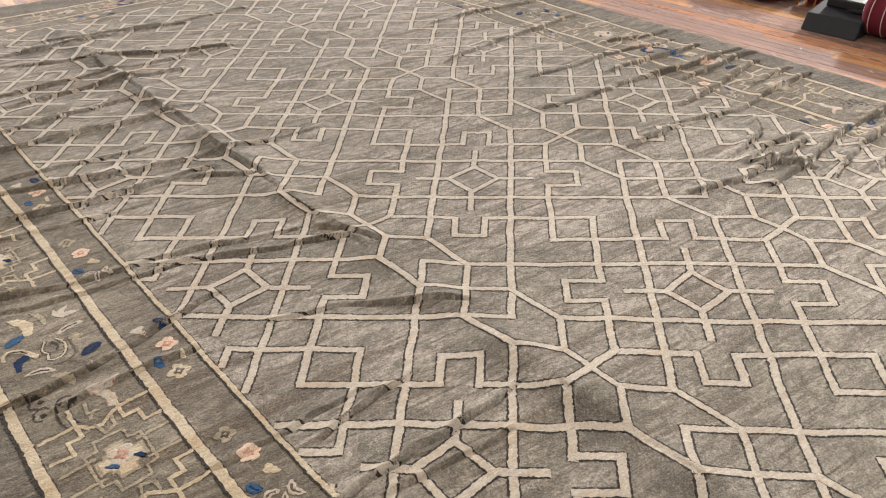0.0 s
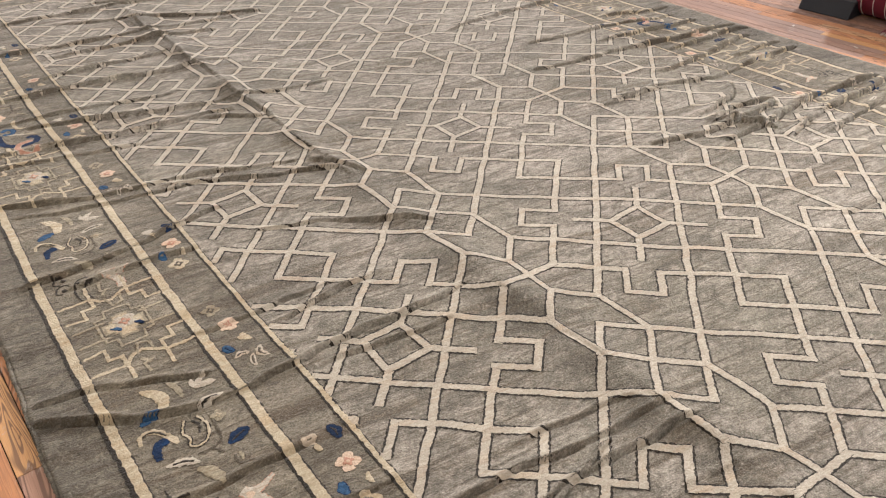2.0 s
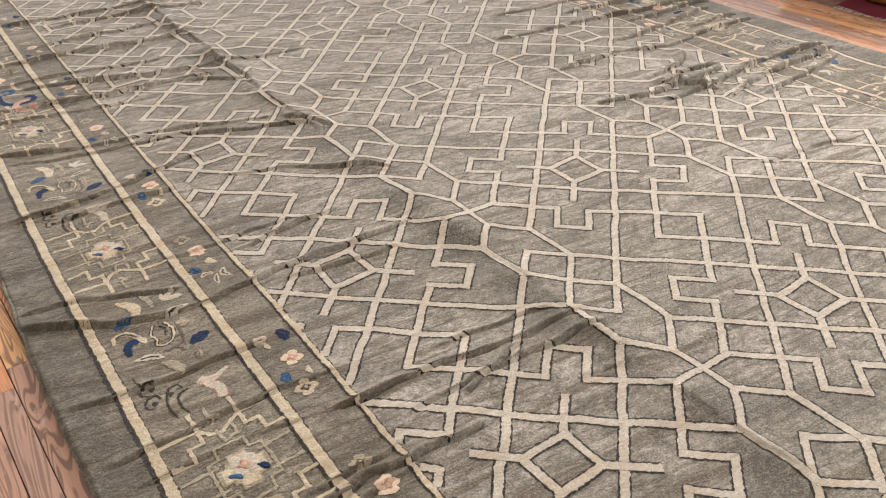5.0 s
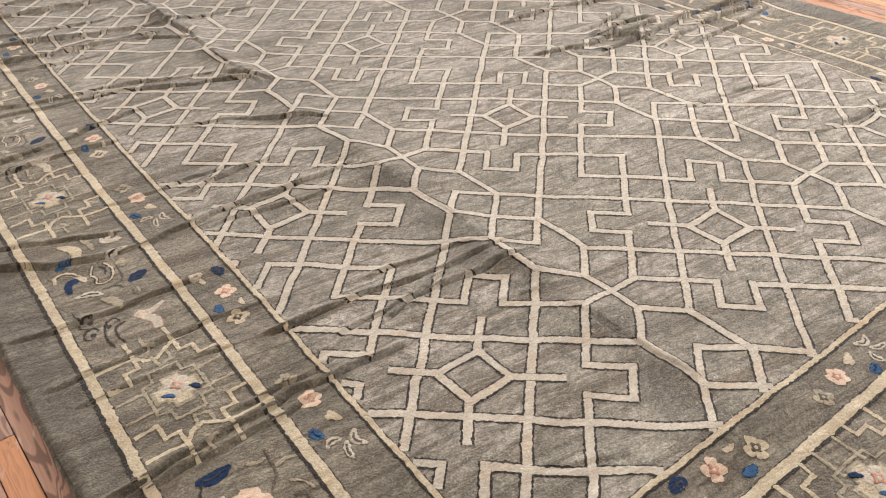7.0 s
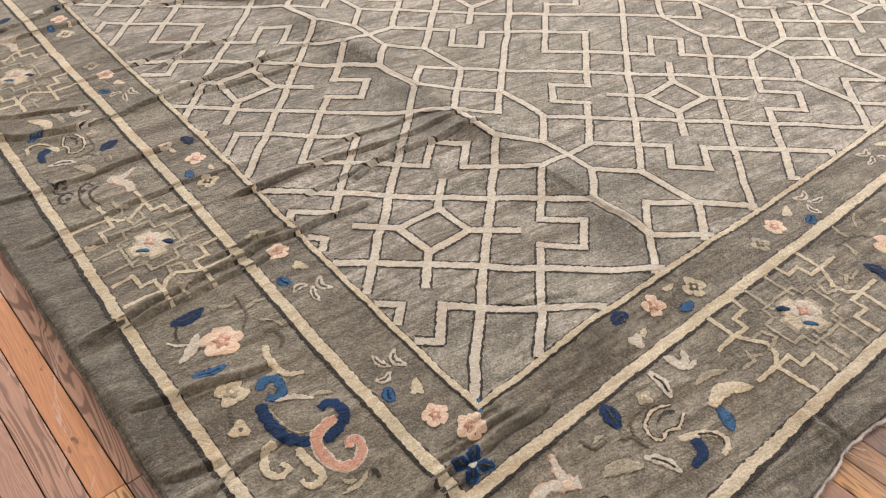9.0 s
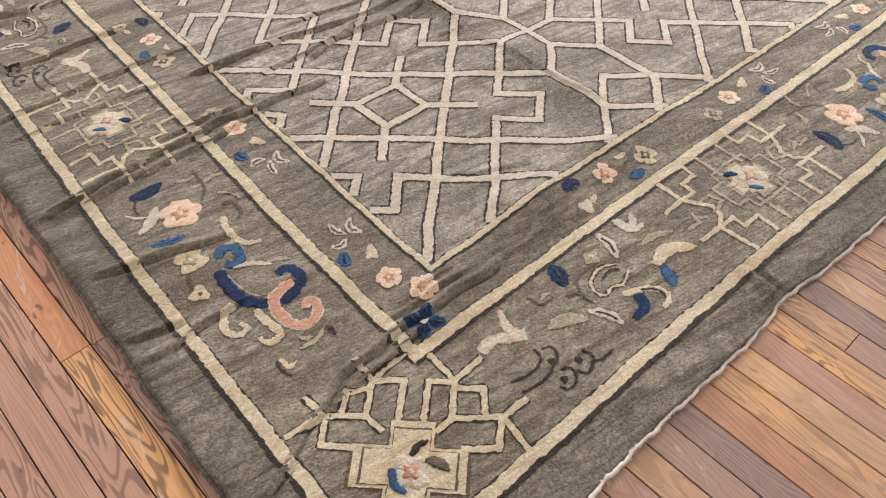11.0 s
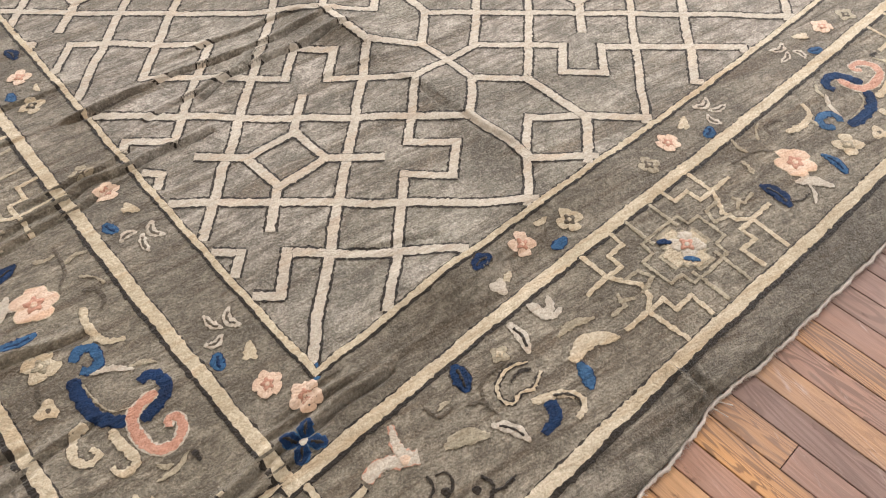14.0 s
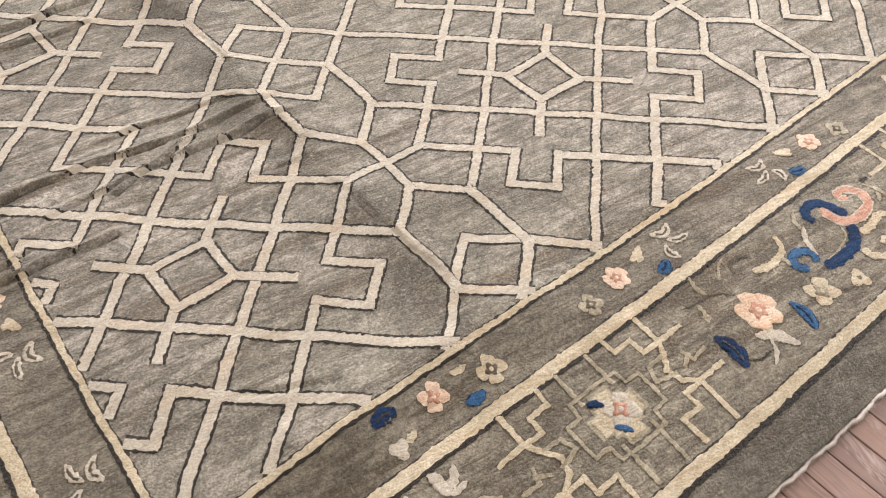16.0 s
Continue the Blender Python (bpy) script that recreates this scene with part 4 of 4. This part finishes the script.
def sprig_spray(pl, a, pale=True):
    """Small flowers, an indigo leaf and a three-leaved sprig of the narrow guard band."""
    if pale:
        flower(pl, a + 0.185, -0.020, 0.030, PALE, UMBER, 4, 0.3)
    flower(pl, a + 0.085, -0.002, 0.032, BLUSH, PINK, 5, 0.4)
    leaf(pl, a + 0.022, 0.012, a - 0.025, 0.030, 0.012, STRAW)
    leaf(pl, a + 0.010, -0.004, a - 0.008, 0.022, 0.009, STRAW)
    leaf(pl, a - 0.005, -0.055, a - 0.048, -0.038, 0.015, SKY, BLUE, vein=BLUE)
    leaf(pl, a - 0.070, 0.036, a - 0.130, 0.040, 0.012, CREAM, vein=UMBER, bend=0.3)
    leaf(pl, a - 0.080, -0.006, a - 0.082, -0.052, 0.011, CREAM, vein=UMBER, bend=0.25)
    leaf(pl, a - 0.092, 0.002, a - 0.150, -0.014, 0.010, CREAM, vein=UMBER)


def bud_spray(pl, a):
    """A cream bud, two indigo leaves and two small flowers of the narrow guard band."""
    leaf(pl, a + 0.090, 0.040, a + 0.148, 0.034, 0.017, BLUE, DARK, vein=DARK)
    bud(pl, a + 0.128, -0.028, 0.022, CREAM, 0.5)
    leaf(pl, a + 0.110, -0.022, a + 0.080, -0.014, 0.009, STRAW)
    flower(pl, a + 0.008, 0.018, 0.033, BLUSH, PINK, 4, 0.5)
    leaf(pl, a - 0.038, -0.030, a - 0.085, -0.034, 0.013, SKY, BLUE)
    leaf(pl, a - 0.050, 0.040, a - 0.090, 0.034, 0.008, STRAW)
    flower(pl, a - 0.128, -0.006, 0.034, STRAW, UMBER, 4, 0.2)


west, south = Place(-0.085, 0.0, **WEST), Place(0.0, -0.072, **SOUTH)
west_back, south_back = Place(-0.085, 0.0, flip=-1, **WEST), Place(0.0, -0.072, flip=-1, **SOUTH)
east, north = Place(3.06, 0.0, **EAST), Place(0.0, 6.17, **NORTH)
sprig_spray(west_back, -0.135, False)
for y, k in ((0.665, 0), (1.30, 1), (1.93, 0), (2.56, 1), (3.20, 0), (3.84, 1), (4.48, 0), (5.12, 1), (5.75, 0)):
    (bud_spray if k else sprig_spray)(west, y)
    (sprig_spray if k else bud_spray)(east, y + 0.05)
bud_spray(south_back, -0.565)
sprig_spray(south_back, -1.16)
sprig_spray(south, 1.73)
bud_spray(south, 2.34)
sprig_spray(south, 2.80, False)
for x, k in ((0.4, 0), (1.0, 1), (1.6, 0), (2.2, 1), (2.7, 0)):
    (bud_spray if k else sprig_spray)(north, x)
flower(south, -0.045, 0.045, 0.036, BLUSH, PINK, 5, 0.5)
leaf(south, -0.005, 0.055, 0.015, 0.090, 0.010, SKY, BLUE)
for k in range(4):  # the indigo flower at the corner of the guard line
    t = 0.75 + k * math.pi / 2
    leaf(south, -0.105 + 0.006 * math.cos(t), -0.030 + 0.006 * math.sin(t), -0.105 + 0.048 * math.cos(t), -0.030 + 0.048 * math.sin(t),
         0.015, BLUE, SKY, 0.05, "petal", DARK, 0.0024)
spot(south, -0.105, -0.030, 0.009, CREAM).location.z = 0.0030


# ---- bindings of the rug's edges ----
def cord(name, points, radius, material, twist, label=""):
    pts = np.asarray(points, float)
    tang = np.gradient(pts, axis=0)
    tang /= np.linalg.norm(tang, axis=1)[:, None] + 1e-9
    side = np.stack([-tang[:, 1], tang[:, 0], 0 * tang[:, 0]], 1)
    verts, faces, n = [], [], 8
    run = np.concatenate([[0], np.cumsum(np.linalg.norm(np.diff(pts, axis=0), axis=1))])
    for k, p in enumerate(pts):
        for c in range(n):
            t = 2 * math.pi * c / n
            r = radius * (1 + 0.42 * math.sin(2 * t + run[k] * twist) + 0.08 * math.sin(run[k] * 91))
            verts.append((p[0] + side[k, 0] * r * math.cos(t), p[1] + side[k, 1] * r * math.cos(t), p[2] + r * math.sin(t)))
    for k in range(len(pts) - 1):
        for c in range(n):
            d = (c + 1) % n
            faces.append((k * n + c, k * n + d, (k + 1) * n + d, (k + 1) * n + c))
    return mesh_object(name, verts, faces, [material], None, True, rug, label)


xs = np.arange(EL, ER, 0.006)
cord("end_binding", [(x, E0 - 0.004 + edge_shift(x, E0)[1] + 0.0025 * math.sin(60 * x) + 0.0015 * math.sin(143 * x), 0.009) for x in xs], 0.0048, THREAD, 330, "ivory overcast cord along the rug's cut end")
cord("end_binding", [(x, ET + 0.004 + edge_shift(x, ET)[1], 0.011) for x in xs], 0.0062, THREAD, 330)
ys = np.arange(E0, ET, 0.008)
cord("side_binding", [(EL - 0.003 + edge_shift(EL, y)[0], y, 0.008) for y in ys], 0.006, EDGE, 300)
cord("side_binding", [(ER + 0.003 + edge_shift(ER, y)[0], y, 0.008) for y in ys], 0.006, EDGE, 300)
for x, dx, dy in ((0.555, 0.012, -0.030), (0.57, 0.026, -0.022), (1.34, 0.02, -0.018), (1.36, -0.006, -0.022)):
    y0 = E0 + edge_shift(x, E0)[1] - 0.006
    s = np.linspace(0, 1, 8)
    cord("loose_thread", [(x + dx * k, y0 + dy * k + 0.004 * math.sin(5 * k), 0.010 - 0.006 * k) for k in s], 0.0011, THREAD, 200)


def cord_fuzz():
    """Short frayed fibres that stand off the cord of the near end."""
    rnd = random.Random(11)
    verts, faces = [], []
    for k in range(1500):
        x = rnd.uniform(EL + 0.03, 1.9)
        y = E0 - 0.004 + edge_shift(x, E0)[1] + rnd.uniform(-0.004, 0.002)
        ang, ln = rnd.uniform(-2.7, -0.4), rnd.uniform(0.004, 0.013)
        dx, dy, dz = ln * math.cos(ang), ln * math.sin(ang), rnd.uniform(-0.006, 0.004)
        z = rnd.uniform(0.006, 0.013)
        b = len(verts)
        verts += [(x - 0.0006, y, z), (x + 0.0006, y, z), (x, y, z + 0.001), (x + dx, y + dy, max(0.001, z + dz))]
        faces += [(b, b + 1, b + 3), (b + 1, b + 2, b + 3), (b + 2, b, b + 3)]
    tagged(mesh_object("cord_fuzz", verts, faces, [THREAD], parent=rug), kind="stuff")


cord_fuzz()


# ---- things past the rug ----
def soft_box(name, cx, cy, sx, sy, h, material, parent, puff=0.35, z=0.0, n=14):
    """A stuffed cushion: a pillow shape, thick in the middle and pinched to a seam at its edge."""
    verts, faces = [], []
    for side in (1, -1):
        for i in range(n + 1):
            for j in range(n + 1):
                u, v = 2 * i / n - 1, 2 * j / n - 1
                t = max(0.0, (1 - u ** 4) * (1 - v ** 4)) ** puff
                w = 0.006 * math.sin(7 * u + 3 * v) * t
                verts.append((cx + sx / 2 * u * (1 - 0.05 * v * v), cy + sy / 2 * v * (1 - 0.05 * u * u), z + h * 0.48 + side * h * 0.48 * t + w))
    m = (n + 1) ** 2
    for side in (0, 1):
        for i in range(n):
            for j in range(n):
                a = side * m + i * (n + 1) + j
                f = (a, a + n + 1, a + n + 2, a + 1)
                faces.append(f if side == 0 else f[::-1])
    return mesh_object(name, verts, faces, [material], None, True, parent)


def block():
    b = tagged(new("step_block"), "black rubber wedge block standing on the oak floor", "block")
    b.location, b.rotation_euler = (4.62, 2.69, 0.0), (0, 0, radians(3))
    bm = bmesh.new()
    prof = [(-0.21, 0.0), (-0.165, 0.105), (0.19, 0.155), (0.20, 0.0)]
    vs = [[bm.verts.new((x, y, z)) for x, z in prof] for y in (-0.175, 0.175)]
    bm.faces.new(vs[0]), bm.faces.new(vs[1][::-1])
    for k in range(4):
        bm.faces.new((vs[0][k], vs[1][k], vs[1][(k + 1) % 4], vs[0][(k + 1) % 4]))
    bmesh.ops.recalc_face_normals(bm, faces=bm.faces)
    bmesh.ops.bevel(bm, geom=bm.edges[:], offset=0.010, segments=3, affect="EDGES", profile=0.6)
    part("body", bm, BLACK, b)
    bm = bmesh.new()
    slab(bm, -0.03, 0.17, -0.13, 0.12, 0.125, 0.185, 0.012)
    part("tray", bm, BLACKTOP, b, "glossy black plastic tray on the wedge")
    bm = bmesh.new()
    slab(bm, -0.06, -0.03, -0.16, -0.04, 0.125, 0.150, 0.006)
    part("clip", bm, BLACKTOP, b)


def bolster():
    """A round bolster that lies along the rug: maroon with ivory stripes, then ochre."""
    b = tagged(new("bolster"), "round woven maroon and ochre bolster with ivory stripes", "bolster")
    cx, r = 4.66, 0.165

    def radius(y):
        end = min((2.57 - y), (y - 1.72)) / 0.07
        return r * math.sqrt(max(0.02, 1 - (1 - min(1, max(0, end))) ** 2)) * (1 + 0.015 * math.sin(30 * y))

    def ring_band(name, y0, y1, material, grow=0.0, label=""):
        verts, faces, n = [], [], 28
        k = max(2, int((y1 - y0) / 0.012) + 1)
        for y in np.linspace(y0, y1, k):
            rr = radius(y) + grow
            for c in range(n):
                t = 2 * math.pi * c / n
                verts.append((cx + rr * math.cos(t) * 1.06, y, max(0.003, r * 0.96 + rr * math.sin(t) * 0.97)))
        for a in range(k - 1):
            for c in range(n):
                d = (c + 1) % n
                faces.append((a * n + c, (a + 1) * n + c, (a + 1) * n + d, a * n + d))
        if not grow:
            faces += [tuple(range(n)), tuple((k - 1) * n + c for c in range(n))[::-1]]
        return mesh_object(name, verts, faces, [material], None, True, b, label)
    ring_band("maroon_panel", 2.17, 2.57, MAROON)
    ring_band("ochre_panel", 1.72, 2.17, ORANGE, label="ochre woven panel")
    for y in (2.545, 2.485, 2.405, 2.325, 2.26, 2.20):
        ring_band("stripe", y, y + 0.006, THREAD, 0.002)


def fringed_cloth():
    c = tagged(new("fringed_cloth"), "folded maroon cloth with a frayed ivory fringe on the floor", "cloth")
    verts, faces, nx, ny = [], [], 16, 30
    for i in range(nx + 1):
        for j in range(ny + 1):
            x, y = 4.33 + 0.22 * i / nx, 1.80 + 0.44 * j / ny
            verts.append((x + 0.01 * math.sin(9 * y), y, 0.014 + 0.012 * i / nx + 0.004 * math.sin(22 * y + 9 * x)))
    for i in range(nx):
        for j in range(ny):
            a = i * (ny + 1) + j
            faces.append((a, a + ny + 1, a + ny + 2, a + 1))
    ob = mesh_object("cloth", verts, faces, [MAROON], None, True, c)
    ob.modifiers.new("thickness", "SOLIDIFY").thickness = 0.012
    rnd = random.Random(3)
    tv, tf = [], []
    for k in range(70):
        y = 1.80 + 0.44 * k / 70
        a = rnd.uniform(-0.02, 0.02)
        p0, p1 = Vector((4.335 + 0.01 * math.sin(9 * y), y, 0.012)), Vector((4.30 + rnd.uniform(-0.01, 0.01), y + a, 0.003))
        base = len(tv)
        for p in (p0, p1):
            tv += [(p.x, p.y - 0.0018, p.z), (p.x, p.y + 0.0018, p.z), (p.x, p.y, p.z + 0.003)]
        tf += [(base, base + 1, base + 4, base + 3), (base + 1, base + 2, base + 5, base + 4), (base + 2, base, base + 3, base + 5)]
    f = mesh_object("fringe", tv, tf, [THREAD], None, False, c, "frayed ivory fringe")
    tagged(f, kind="stuff")


def floor_cushion():
    c = tagged(new("floor_cushion"), "flat rust-red woven floor cushion lying on oak boards", "cushion")
    soft_box("cover", 5.02, 3.50, 0.62, 0.62, 0.20, BRICKRED, c)
    d = tagged(new("tasselled_cushion"), "dark maroon cushion with ochre tassels along its edge", "cushion")
    soft_box("cover", 5.12, 2.95, 0.42, 0.42, 0.16, MAROON, d)
    for k in range(7):
        y = 2.95 + 0.19 - k * 0.062
        bm = bmesh.new()
        bmesh.ops.create_cone(bm, cap_ends=True, segments=8, radius1=0.011, radius2=0.004, depth=0.06,
                              matrix=Matrix.Translation((4.895, y, 0.034)) @ Matrix.Rotation(radians(14), 4, "Y"))
        part("tassel", bm, ORANGE, d, "ochre thread tassel")


block()
bolster()
fringed_cloth()
floor_cushion()
for x, y, a in ((4.05, 2.66, 0.4), (3.98, 2.2, 1.2)):
    bm = bmesh.new()
    slab(bm, -0.016, 0.016, -0.006, 0.006, 0.0, 0.002, 0.0008)
    ob = part("paper_scrap", bm, THREAD, None)
    ob.location, ob.rotation_euler = (x, y, 0.0005), (0, 0, a)
    tagged(ob, "tiny pale paper scrap lying on the floor", "scrap", "scraps on the floor")


# ---- floor: narrow worn oak strips that run along the rug ----
def floor_boards():
    floor = new("floor")
    floor.rotation_euler = (0, 0, radians(2.5))
    tagged(floor, "worn oak strip floor with grey scuffs and open dark joints", "floor", kind="structure")
    bm = bmesh.new()
    slab(bm, -5.4, 18.5, -5.6, 21.5, -0.12, -0.019)
    part("subfloor", bm, SUBFLOOR, floor)
    pitch, lengths = 0.071, (0.55, 0.8, 1.1, 1.45, 1.9)
    unit = {}
    for ln in lengths:
        bm = bmesh.new()
        slab(bm, -0.0340, 0.0340, 0.0010, ln - 0.0010, -0.018, 0.0, 0.0012)
        me = bpy.data.meshes.new("board")
        bm.to_mesh(me)
        bm.free()
        me.materials.append(OAK)
        unit[ln] = me
    rnd = random.Random(5)
    near, far_v, far_f = 0, [], []
    for c in range(-80, 300):
        x = c * pitch - 0.0128
        y = -5.6 + rnd.random() * 1.2
        while y < 20.8:
            ln = rnd.choice(lengths)
            mid, end = y + ln / 2, y + ln
            under = -0.45 < x < 3.45 and y > -0.35 and end < 6.5
            close = (-1.75 < x < -0.45 and end > -0.6 and y < 2.4) or (-0.5 < x < 2.6 and end > -1.7 and y < -0.35)
            if under:
                pass
            elif close and near < 300:
                ob = new("board", unit[ln])
                ob.parent, ob.location = floor, (x, y, rnd.uniform(-0.0012, 0.0))
                near += 1
            else:
                b = len(far_v)
                z = rnd.uniform(-0.0012, 0.0)
                x0, x1, y0, y1 = x - 0.0340, x + 0.0340, y + 0.0008, end - 0.0008
                far_v += [(x0, y0, -0.018), (x1, y0, -0.018), (x1, y1, -0.018), (x0, y1, -0.018), (x0, y0, z), (x1, y0, z), (x1, y1, z), (x0, y1, z)]
                far_f += [tuple(b + k for k in f) for f in ((4, 5, 6, 7), (0, 1, 5, 4), (1, 2, 6, 5), (2, 3, 7, 6), (3, 0, 4, 7))]
            y = end
    rest = mesh_object("boards", far_v, far_f, [OAK], parent=floor)
    tagged(rest, kind="stuff")


floor_boards()
